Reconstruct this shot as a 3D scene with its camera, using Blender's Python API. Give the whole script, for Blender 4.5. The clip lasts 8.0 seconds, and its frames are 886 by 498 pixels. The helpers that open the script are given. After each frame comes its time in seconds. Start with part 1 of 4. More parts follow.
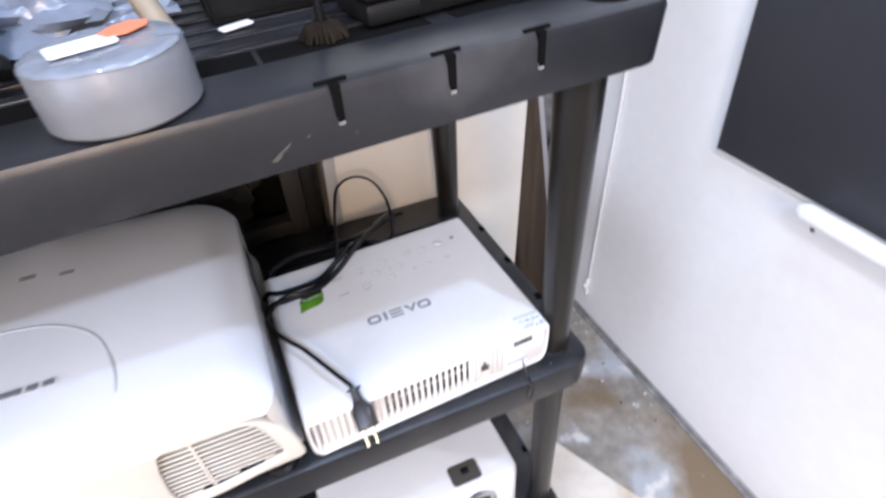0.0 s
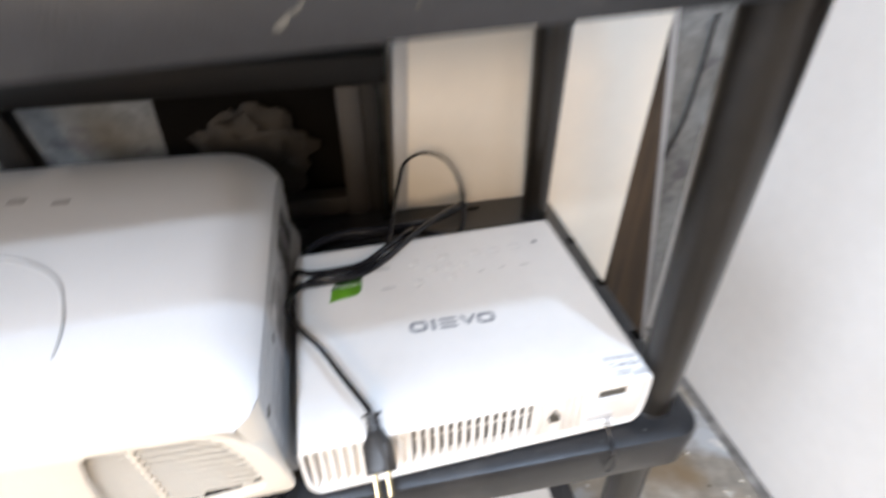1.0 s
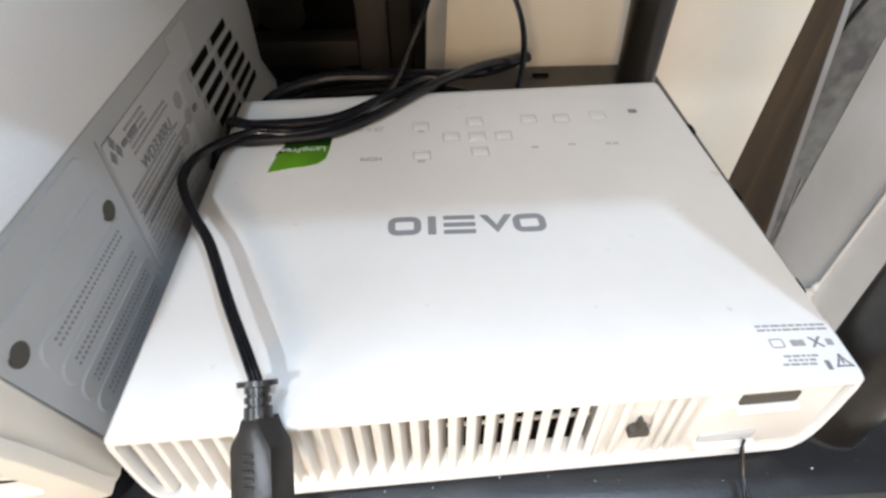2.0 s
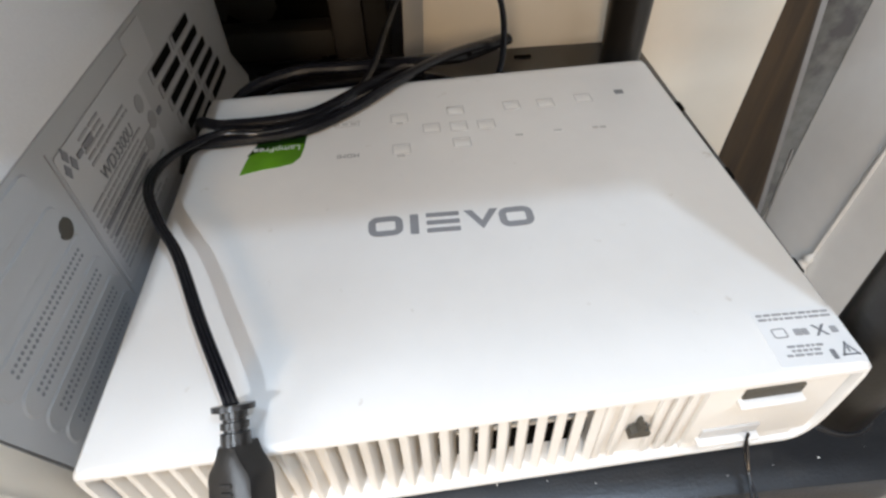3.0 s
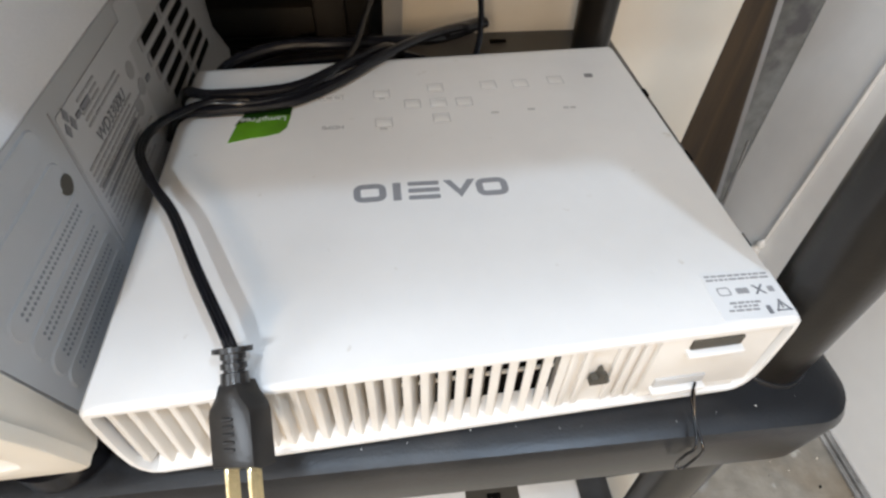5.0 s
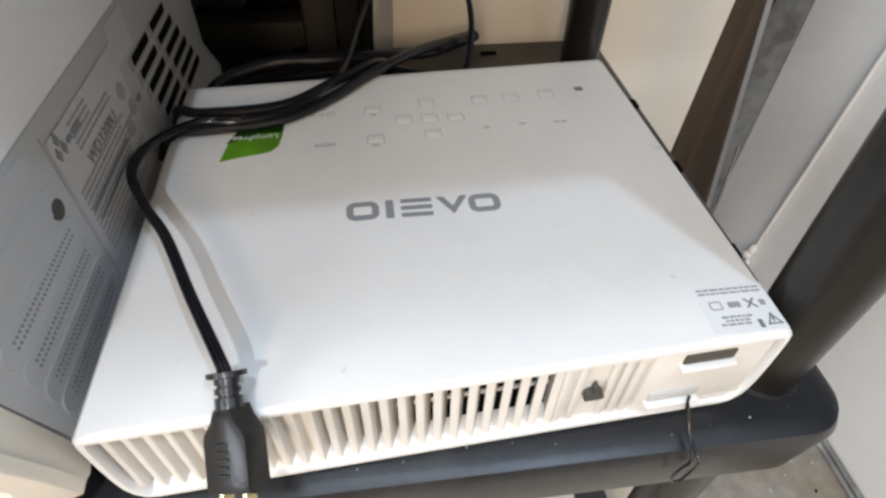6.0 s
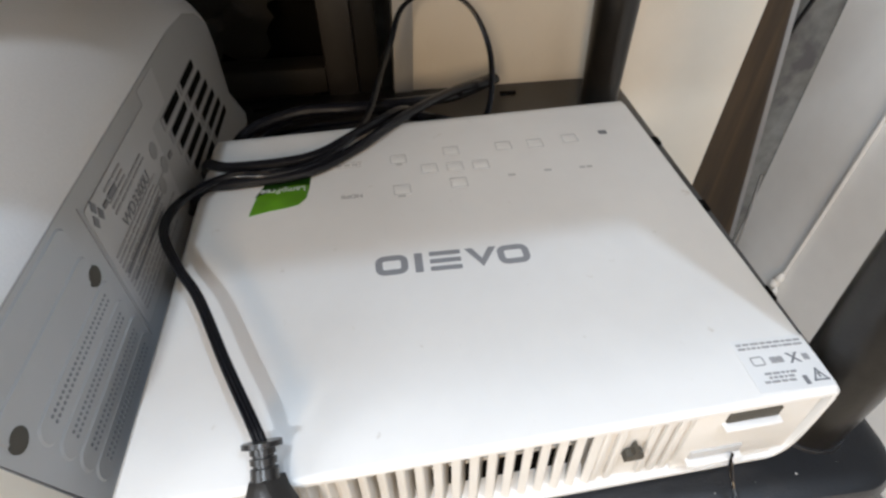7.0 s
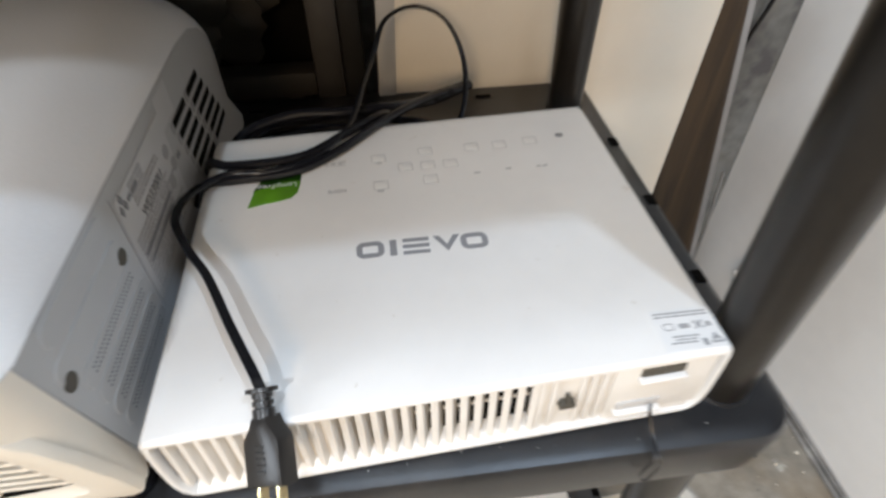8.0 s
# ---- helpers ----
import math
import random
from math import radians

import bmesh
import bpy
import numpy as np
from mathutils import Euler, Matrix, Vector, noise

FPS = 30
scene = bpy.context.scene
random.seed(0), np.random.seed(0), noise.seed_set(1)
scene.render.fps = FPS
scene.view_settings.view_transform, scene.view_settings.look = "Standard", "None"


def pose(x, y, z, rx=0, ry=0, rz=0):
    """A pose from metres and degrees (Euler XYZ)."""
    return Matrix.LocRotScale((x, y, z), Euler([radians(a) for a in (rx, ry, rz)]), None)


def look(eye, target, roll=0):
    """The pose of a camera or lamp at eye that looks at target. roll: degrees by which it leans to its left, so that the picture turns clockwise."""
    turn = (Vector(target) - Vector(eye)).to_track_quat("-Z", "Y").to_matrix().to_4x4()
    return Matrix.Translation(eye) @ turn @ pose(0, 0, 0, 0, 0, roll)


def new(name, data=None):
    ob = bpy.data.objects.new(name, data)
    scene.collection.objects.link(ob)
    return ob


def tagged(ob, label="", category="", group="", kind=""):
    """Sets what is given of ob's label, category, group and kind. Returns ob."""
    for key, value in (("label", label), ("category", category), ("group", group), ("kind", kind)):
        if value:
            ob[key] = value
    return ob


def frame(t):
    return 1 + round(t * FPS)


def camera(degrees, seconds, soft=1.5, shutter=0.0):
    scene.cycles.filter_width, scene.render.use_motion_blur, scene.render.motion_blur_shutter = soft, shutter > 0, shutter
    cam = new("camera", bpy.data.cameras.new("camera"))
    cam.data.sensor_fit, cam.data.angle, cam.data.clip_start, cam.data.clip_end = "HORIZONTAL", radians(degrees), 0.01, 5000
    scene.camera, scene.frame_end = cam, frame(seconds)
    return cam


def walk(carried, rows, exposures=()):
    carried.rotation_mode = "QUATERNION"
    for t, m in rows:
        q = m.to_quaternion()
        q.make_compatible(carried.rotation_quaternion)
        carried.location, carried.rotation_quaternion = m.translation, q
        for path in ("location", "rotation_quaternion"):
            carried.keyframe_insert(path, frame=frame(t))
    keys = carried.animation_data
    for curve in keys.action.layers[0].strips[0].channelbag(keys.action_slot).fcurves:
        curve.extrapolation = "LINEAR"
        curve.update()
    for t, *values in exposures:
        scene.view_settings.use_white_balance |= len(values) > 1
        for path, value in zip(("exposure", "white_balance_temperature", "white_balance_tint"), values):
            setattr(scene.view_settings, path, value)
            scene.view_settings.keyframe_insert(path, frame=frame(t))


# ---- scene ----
cam = camera(77.1, 8.0, soft=2.5, shutter=0.5)
PATH = [
    (0, (-0.2724, -0.3825, 0.9784), (-0.1892, -0.1616, 0.7933), -3.98),
    (0.3, (-0.2402, -0.3287, 0.9658), (-0.1525, -0.1035, 0.7881), -0.44),
    (0.5, (-0.2235, -0.2972, 0.9451), (-0.1318, -0.0681, 0.7744), -0.07),
    (0.6, (-0.2232, -0.2904, 0.9459), (-0.1311, -0.0614, 0.7755), -0.20),
    (0.8, (-0.2306, -0.2813, 0.9188), (-0.1540, -0.0480, 0.7465), 0.74),
    (1, (-0.2369, -0.2751, 0.8619), (-0.1894, -0.0368, 0.6859), -0.34),
    (1.2, (-0.2139, -0.2539, 0.8114), (-0.1873, -0.0174, 0.6287), 0.14),
    (1.5, (-0.1895, -0.1883, 0.7192), (-0.1671, 0.0464, 0.5337), 1.81),
    (1.7, (-0.1800, -0.1434, 0.6959), (-0.1667, 0.0828, 0.4992), 1.83),
    (2.8, (-0.1697, -0.1013, 0.6842), (-0.1596, 0.1098, 0.4712), -3.47),
    (3, (-0.1690, -0.1031, 0.6847), (-0.1579, 0.1079, 0.4718), -2.50),
    (3.5, (-0.1698, -0.1143, 0.6836), (-0.1516, 0.0950, 0.4694), 0.62),
    (4, (-0.1762, -0.1230, 0.6810), (-0.1513, 0.0857, 0.4670), 2.30),
    (4.5, (-0.1839, -0.1208, 0.6842), (-0.1582, 0.0850, 0.4674), 4.89),
    (4.7, (-0.1805, -0.1250, 0.6886), (-0.1550, 0.0801, 0.4711), 3.27),
    (5.8, (-0.1738, -0.1208, 0.6935), (-0.1454, 0.0843, 0.4763), 0.69),
    (6, (-0.1756, -0.1207, 0.6956), (-0.1450, 0.0858, 0.4801), 1.48),
    (6.2, (-0.1840, -0.1134, 0.6984), (-0.1534, 0.0940, 0.4838), 1.29),
    (6.5, (-0.1936, -0.1054, 0.7032), (-0.1739, 0.1075, 0.4928), -0.35),
    (7, (-0.1812, -0.1080, 0.7050), (-0.1579, 0.1087, 0.4987), -1.14),
    (7.5, (-0.1782, -0.1136, 0.7019), (-0.1542, 0.1023, 0.4950), -1.36),
    (7.8, (-0.1734, -0.1253, 0.7051), (-0.1499, 0.0910, 0.4986), -1.93),
    (8, (-0.1721, -0.1501, 0.7368), (-0.1454, 0.0642, 0.5285), -0.43),
]
EXPOSURES = [(0, -0.18, 5600, 18), (0.6, -0.22, 5700, 17), (1.2, -0.05, 6100, 11), (1.7, -0.16, 6200, 10), (2.8, -0.48, 6250, 10), (4.5, -0.58, 6250, 10), (6.5, -0.62, 6250, 10), (8, -0.56, 6300, 10)]
walk(cam, [(t, look(eye, target, roll)) for t, eye, target, roll in PATH], EXPOSURES)

# ---- light ----
world = bpy.data.worlds.new("world")
scene.world = world
world.use_nodes = True
world.node_tree.nodes["Background"].inputs[0].default_value = (0.9, 0.92, 1.0, 1)
world.node_tree.nodes["Background"].inputs[1].default_value = 0.05


def lamp(name, eye, target, size, watts, colour, spread=180):
    data = bpy.data.lights.new(name, "AREA")
    data.shape, data.size, data.energy, data.color, data.spread = "DISK", size, watts, colour, radians(spread)
    ob = new(name, data)
    ob.matrix_world = look(eye, target)
    return ob


lamp("wall_side_lamp_cool", (0.18, -0.38, 1.56), (0.0, 0.1, 0.45), 0.05, 6.0, (0.60, 0.78, 1.0))
lamp("ceiling_lamp_near", (-0.30, -0.33, 2.25), (-0.3, 0.0, 0.4), 0.22, 10.0, (0.68, 0.83, 1.0))
# Unseen lamp, added to light the large projector's top.
lamp("standing_lamp", (-0.60, -1.06, 1.71), (-0.45, 0.1, 0.58), 0.07, 15.0, (0.80, 0.90, 1.0))
# Unseen broad lamp, added as the warm fill under the shelf.
lamp("warm_lamp", (-0.75, -2.3, 1.55), (-0.2, 0.1, 0.5), 0.5, 38, (1.0, 0.71, 0.42))
# No window here: unseen fill from the left, added to brighten the wall.
lamp("window_light", (-2.45, -1.35, 1.35), (0.3, 0.1, 0.5), 1.4, 64, (0.86, 0.93, 1.0))


# ---- materials ----
def material(name, colour, rough=0.5, metal=0.0, grain=0.04, scale=60.0, patch=0.05, patch_scale=6.0, bump=0.05, bump_scale=400.0, coat=0.0, spots=(), gloss=0.5, stretch=(1, 1, 1)):
    m = bpy.data.materials.new(name)
    m.use_nodes = True
    n, l = m.node_tree.nodes, m.node_tree.links
    b = n["Principled BSDF"]
    b.inputs["Roughness"].default_value, b.inputs["Metallic"].default_value = rough, metal
    b.inputs["Coat Weight"].default_value = coat
    b.inputs["Specular IOR Level"].default_value = gloss
    grid = n.new("ShaderNodeTexCoord")
    co = n.new("ShaderNodeMapping")
    co.inputs["Scale"].default_value = stretch
    l.new(grid.outputs["Object"], co.inputs["Vector"])
    col = None
    for k, (amount, sc) in enumerate(((grain, scale), (patch, patch_scale))):
        t = n.new("ShaderNodeTexNoise")
        t.inputs["Scale"].default_value, t.inputs["Detail"].default_value = sc, 5
        l.new(co.outputs["Vector"], t.inputs["Vector"])
        ramp = n.new("ShaderNodeMapRange")
        ramp.inputs[1].default_value, ramp.inputs[2].default_value = 0.25, 0.75
        ramp.inputs[3].default_value, ramp.inputs[4].default_value = 1 - amount, 1 + amount
        l.new(t.outputs["Fac"], ramp.inputs[0])
        mix = n.new("ShaderNodeVectorMath")
        mix.operation = "SCALE"
        if col is None:
            mix.inputs[0].default_value = colour
        else:
            l.new(col, mix.inputs[0])
        l.new(ramp.outputs[0], mix.inputs["Scale"])
        col = mix.outputs[0]
    for tint, sc, low, high in spots:
        t = n.new("ShaderNodeTexNoise")
        t.inputs["Scale"].default_value, t.inputs["Detail"].default_value = sc, 8
        l.new(co.outputs["Vector"], t.inputs["Vector"])
        ramp = n.new("ShaderNodeMapRange")
        ramp.inputs[1].default_value, ramp.inputs[2].default_value = low, high
        l.new(t.outputs["Fac"], ramp.inputs[0])
        mx = n.new("ShaderNodeMix")
        mx.data_type = "RGBA"
        l.new(ramp.outputs[0], mx.inputs[0])
        l.new(col, mx.inputs[6])
        mx.inputs[7].default_value = (*tint, 1)
        col = mx.outputs[2]
    l.new(col, b.inputs["Base Color"])
    if bump:
        t = n.new("ShaderNodeTexNoise")
        t.inputs["Scale"].default_value, t.inputs["Detail"].default_value = bump_scale, 4
        l.new(co.outputs["Vector"], t.inputs["Vector"])
        bp = n.new("ShaderNodeBump")
        bp.inputs["Strength"].default_value, bp.inputs["Distance"].default_value = bump, 0.002
        l.new(t.outputs["Fac"], bp.inputs["Height"])
        l.new(bp.outputs[0], b.inputs["Normal"])
    return m


WHITE_PLASTIC = material("white_plastic", (0.80, 0.78, 0.75), 0.38, grain=0.015, patch=0.03, patch_scale=14, bump=0.03, bump_scale=900, spots=(((0.60, 0.55, 0.48), 95.0, 0.70, 0.80),))
VENT_PLASTIC = material("cream_plastic", (0.75, 0.715, 0.66), 0.45, grain=0.02, patch=0.04)
PEARL = material("pearl_plastic", (0.79, 0.785, 0.78), 0.34, metal=0.10, grain=0.03, scale=900, patch=0.03, bump=0.03, bump_scale=1200)
GREY_SIDE = material("light_grey_plastic", (0.43, 0.43, 0.425), 0.45, grain=0.02, patch=0.04, bump=0.05)
BEZEL = material("ivory_plastic", (0.76, 0.70, 0.60), 0.42, grain=0.02, patch=0.03)
SHELF = material("black_resin", (0.0140, 0.0142, 0.0155), 0.33, grain=0.15, scale=120, patch=0.25, patch_scale=14, bump=0.10, bump_scale=700, spots=(((0.075, 0.070, 0.066), 9.0, 0.58, 0.85),), gloss=0.5)
POST = material("smooth_black_resin", (0.0125, 0.0105, 0.0085), 0.30, grain=0.12, scale=120, patch=0.3, patch_scale=9, bump=0.06, bump_scale=500, gloss=0.45)
BLACK = material("black_plastic", (0.006, 0.0055, 0.005), 0.5, grain=0.1, patch=0.15, gloss=0.2)
# Near-black that puts the shade of holes and gaps into the colour.
SHADE_BLACK = material("dark_inside", (0.005, 0.0045, 0.004), 0.9, bump=0, gloss=0.05)
RUBBER = material("black_rubber", (0.006, 0.006, 0.008), 0.25, grain=0.08, bump=0.08, gloss=0.4)
PLUG = material("plug_vinyl", (0.016, 0.0145, 0.0135), 0.30, grain=0.06, bump=0.06)
WALL = material("white_wall_paint", (0.84, 0.825, 0.80), 0.75, grain=0.02, scale=40, patch=0.03, patch_scale=3, bump=0.15, bump_scale=120)
CREAM = material("cream_board", (0.76, 0.71, 0.62), 0.6, grain=0.02, scale=30, patch=0.05, patch_scale=5, bump=0.1, bump_scale=150)
CONCRETE = material("concrete_floor", (0.27, 0.245, 0.205), 0.85, grain=0.25, scale=45, patch=0.35, patch_scale=5, bump=0.5, bump_scale=160, spots=(((0.20, 0.145, 0.085), 4.2, 0.50, 0.62), ((0.40, 0.41, 0.42), 6.5, 0.54, 0.64), ((0.62, 0.60, 0.55), 13.0, 0.60, 0.66)))
BLOCK = material("grey_concrete_wall", (0.17, 0.175, 0.172), 0.9, grain=0.25, scale=60, patch=0.3, patch_scale=9, bump=0.5, bump_scale=120, spots=(((0.10, 0.10, 0.105), 26.0, 0.58, 0.70),))
WOOD = material("dark_brown_wood", (0.036, 0.022, 0.010), 0.55, grain=0.5, scale=70, patch=0.5, patch_scale=26, bump=0.4, bump_scale=160, spots=(((0.014, 0.009, 0.005), 34.0, 0.54, 0.66), ((0.12, 0.10, 0.075), 60.0, 0.64, 0.76)), stretch=(1, 1, 0.07))
PRINT = material("grey_print", (0.20, 0.20, 0.21), 0.5, bump=0)
LOGO = material("silver_grey_print", (0.27, 0.27, 0.28), 0.4, bump=0)
PALE_PRINT = material("pale_print", (0.34, 0.33, 0.33), 0.5, bump=0)
KEYLINE = material("faint_print", (0.50, 0.49, 0.475), 0.5, bump=0)
RATING = material("rating_label", (0.51, 0.505, 0.50), 0.4, grain=0.01, bump=0)
# Grey for the shade in shallow holes, and for real scuffs.
HOLE_SCUFF_GREY = material("shaded_hole", (0.07, 0.062, 0.048), 0.7, bump=0)
STICKER = material("clear_sticker", (0.785, 0.775, 0.76), 0.3, grain=0.01, bump=0)
LABEL = material("label_paper", (0.62, 0.64, 0.68), 0.4, grain=0.01, bump=0)
GREEN = material("green_sticker", (0.10, 0.27, 0.007), 0.28, grain=0.1, scale=90, patch=0.3, patch_scale=30, bump=0)
GREEN_DARK = material("dark_green_print", (0.010, 0.045, 0.003), 0.28, grain=0.1, scale=90, patch=0.3, patch_scale=30, bump=0)
BRASS = material("brass", (0.80, 0.66, 0.38), 0.25, metal=1.0, grain=0.03, bump=0.05)
TAPE = material("silver_tape", (0.19, 0.186, 0.185), 0.45, metal=0.2, grain=0.05, patch=0.1, patch_scale=20, bump=0.15, bump_scale=200)
FILM = material("shrink_wrap", (0.20, 0.215, 0.245), 0.2, grain=0.05, patch=0.1, patch_scale=30, bump=0.6, bump_scale=70, coat=0.5)
ORANGE = material("orange_print", (0.85, 0.22, 0.10), 0.4, bump=0)
PANEL = material("charcoal_panel", (0.035, 0.036, 0.042), 0.5, grain=0.05, patch=0.12, patch_scale=4, bump=0.05)
TUBE = material("white_tube", (0.80, 0.79, 0.76), 0.4, grain=0.02, bump=0.03)
CORD = material("white_cord", (0.72, 0.70, 0.66), 0.5, grain=0.05)
PAPER = material("cardboard_sheet", (0.70, 0.64, 0.54), 0.8, grain=0.05, patch=0.12, patch_scale=7, spots=(((0.45, 0.34, 0.2), 8.0, 0.6, 0.8),))
# Straw brown taken near black for the shade the brush stands in.
BRISTLE = material("straw_bristles", (0.014, 0.010, 0.006), 0.9, grain=0.3, patch=0.3, patch_scale=30, gloss=0.1)
# Kraft brown taken near black, so the shade behind the shelving is in it.
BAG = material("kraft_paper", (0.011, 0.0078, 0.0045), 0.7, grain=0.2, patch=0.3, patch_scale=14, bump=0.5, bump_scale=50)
BAG_WHITE = material("white_plastic_bag", (0.17, 0.19, 0.23), 0.25, grain=0.05, patch=0.1, patch_scale=20, bump=0.7, bump_scale=40)
GLASS_DARK = material("dark_lens", (0.02, 0.02, 0.025), 0.08, bump=0)
CHROME = material("grey_metal", (0.55, 0.55, 0.56), 0.3, metal=0.9, bump=0.05)


# ---- helpers of this scene ----
def thing(name, m, label, category, group="", kind=""):
    ob = new(name)
    ob.matrix_world = m
    return tagged(ob, label, category, group, kind)


def finish(ob, mat, smooth):
    ob.data.materials.append(mat)
    for p in ob.data.polygons:
        p.use_smooth = smooth
    if smooth:
        ob.data.set_sharp_from_angle(angle=radians(35))
    return ob


def part(name, bm, mat, parent=None, label="", smooth=True):
    me = bpy.data.meshes.new(name)
    bmesh.ops.recalc_face_normals(bm, faces=bm.faces[:])
    bm.to_mesh(me)
    bm.free()
    ob = new(name, me)
    ob.parent = parent
    finish(ob, mat, smooth)
    return tagged(ob, label)


def merge(*parts):
    out = bmesh.new()
    for p in parts:
        me = bpy.data.meshes.new("temp")
        p.to_mesh(me)
        p.free()
        out.from_mesh(me)
        bpy.data.meshes.remove(me)
    return out


def box(x0, x1, y0, y1, z0, z1, r=0.0, seg=2, m=None):
    bm = bmesh.new()
    bmesh.ops.create_cube(bm, size=1)
    bmesh.ops.scale(bm, vec=(x1 - x0, y1 - y0, z1 - z0), verts=bm.verts)
    bmesh.ops.translate(bm, vec=((x0 + x1) / 2, (y0 + y1) / 2, (z0 + z1) / 2), verts=bm.verts)
    if r:
        bmesh.ops.bevel(bm, geom=bm.edges[:], offset=r, segments=seg, profile=0.5, affect="EDGES")
    if m is not None:
        bmesh.ops.transform(bm, matrix=m, verts=bm.verts)
    return bm


def tube(x, y, z0, z1, r0, r1, n=32, inner=0.0, m=None):
    """An upright tapered rod, or a pipe with a bore."""
    rings = [(r0, z0), (r1, z1)] if not inner else [(r0, z0), (r1, z1), (inner, z1), (inner, z0)]
    return lathe(rings, n, Matrix.Translation((x, y, 0)) if m is None else m @ Matrix.Translation((x, y, 0)), closed=bool(inner))


def lathe(rings, n=32, m=None, closed=False):
    bm = bmesh.new()
    loops = []
    for r, z in rings:
        loops.append([bm.verts.new((r * math.cos(2 * math.pi * k / n), r * math.sin(2 * math.pi * k / n), z)) for k in range(n)])
    pairs = list(zip(loops, loops[1:])) + ([(loops[-1], loops[0])] if closed else [])
    for a, b in pairs:
        for k in range(n):
            bm.faces.new((a[k], a[(k + 1) % n], b[(k + 1) % n], b[k]))
    if not closed:
        bm.faces.new(loops[0][::-1])
        bm.faces.new(loops[-1])
    if m is not None:
        bmesh.ops.transform(bm, matrix=m, verts=bm.verts)
    return bm


def prism(outline, depth, m=None, r=0.0):
    """An outline in x, y pulled up by depth."""
    bm = bmesh.new()
    f = bm.faces.new([bm.verts.new((x, y, 0)) for x, y in outline])
    g = bmesh.ops.extrude_face_region(bm, geom=[f])
    bmesh.ops.translate(bm, vec=(0, 0, depth), verts=[v for v in g["geom"] if isinstance(v, bmesh.types.BMVert)])
    if r:
        bmesh.ops.bevel(bm, geom=[e for e in bm.edges if all(abs(v.co.z - depth) < 1e-7 for v in e.verts)], offset=r, segments=2, profile=0.5, affect="EDGES")
    if m is not None:
        bmesh.ops.transform(bm, matrix=m, verts=bm.verts)
    return bm


def rounded(x0, x1, y0, y1, r, n=6):
    pts = []
    for cx, cy, a in ((x1 - r, y1 - r, 0), (x0 + r, y1 - r, 90), (x0 + r, y0 + r, 180), (x1 - r, y0 + r, 270)):
        for k in range(n + 1):
            t = radians(a + 90 * k / n)
            pts.append((cx + r * math.cos(t), cy + r * math.sin(t)))
    return pts


def smooth_path(points, step=8):
    """Catmull-Rom through the points."""
    p = [Vector(q) for q in points]
    p = [2 * p[0] - p[1], *p, 2 * p[-1] - p[-2]]
    out = []
    for a, b, c, d in zip(p, p[1:], p[2:], p[3:]):
        for k in range(step):
            t = k / step
            out.append(0.5 * (2 * b + (c - a) * t + (2 * a - 5 * b + 4 * c - d) * t * t + (3 * b - a - 3 * c + d) * t ** 3))
    return out + [p[-2]]


def sweep(points, section, step=8, up=(0, 0, 1)):
    """A section of (across, above) drawn along a smooth path."""
    path = smooth_path(points, step)
    bm = bmesh.new()
    loops = []
    for k, q in enumerate(path):
        way = (path[min(k + 1, len(path) - 1)] - path[max(k - 1, 0)]).normalized()
        side = way.cross(Vector(up)).normalized()
        top = side.cross(way)
        loops.append([bm.verts.new(q + side * u + top * v) for u, v in section])
    n = len(section)
    for a, b in zip(loops, loops[1:]):
        for k in range(n):
            bm.faces.new((a[k], a[(k + 1) % n], b[(k + 1) % n], b[k]))
    bm.faces.new(loops[0][::-1])
    bm.faces.new(loops[-1])
    return bm


def ring(r, n=10, flat=1.0):
    return [(r * math.cos(2 * math.pi * k / n), r * flat * math.sin(2 * math.pi * k / n)) for k in range(n)]


# ---- the setting ----
def setting(name, bm, mat, label, category, smooth=False):
    return tagged(part(name, bm, mat, None, label, smooth), category=category, kind="structure")


WX, WB = 0.380, 0.520
setting("floor", box(-2.6, 0.62, -2.6, 0.7, -0.1, 0.0), CONCRETE, "bare grey concrete floor with pale stains", "floor")
setting("wall_east", box(WX, WX + 0.12, -2.6, WB - 0.002, 0.0, 2.4), WALL, "smooth white painted wall beside the shelving", "wall")
setting("wall_north", box(-2.6, 0.62, WB, WB + 0.12, 0.0, 2.4), BLOCK, "rough grey unpainted wall behind the shelving", "wall")
setting("wall_west", box(-2.72, -2.6, -2.6, WB, 0.0, 2.4), WALL, "plain white wall closing the room", "wall")
setting("wall_south", box(-2.6, 0.62, -2.72, -2.6, 0.0, 2.4), WALL, "plain white wall closing the room", "wall")
setting("ceiling", box(-2.72, 0.62, -2.72, 0.7, 2.4, 2.5), WALL, "plain white ceiling", "ceiling")
strip = merge(box(WX - 0.016, WX - 0.010, -2.4, 0.50, 0.0005, 0.0050, 0.001), box(WX - 0.0085, WX - 0.001, -2.4, 0.50, 0.0005, 0.0075, 0.0015))
setting("trim", strip, material("dirty_metal", (0.30, 0.29, 0.275), 0.5, metal=0.3, grain=0.4, scale=45, patch=0.5, patch_scale=12), "grey dirty metal strip along the foot of the wall", "trim")


# ---- shelving ----
SX0, DEPTH = -0.860, 0.440
TOP = pose(0, -0.031, 0.855, 0, -2.06, 2.0)
PX, PX2 = 0.0200, -0.822


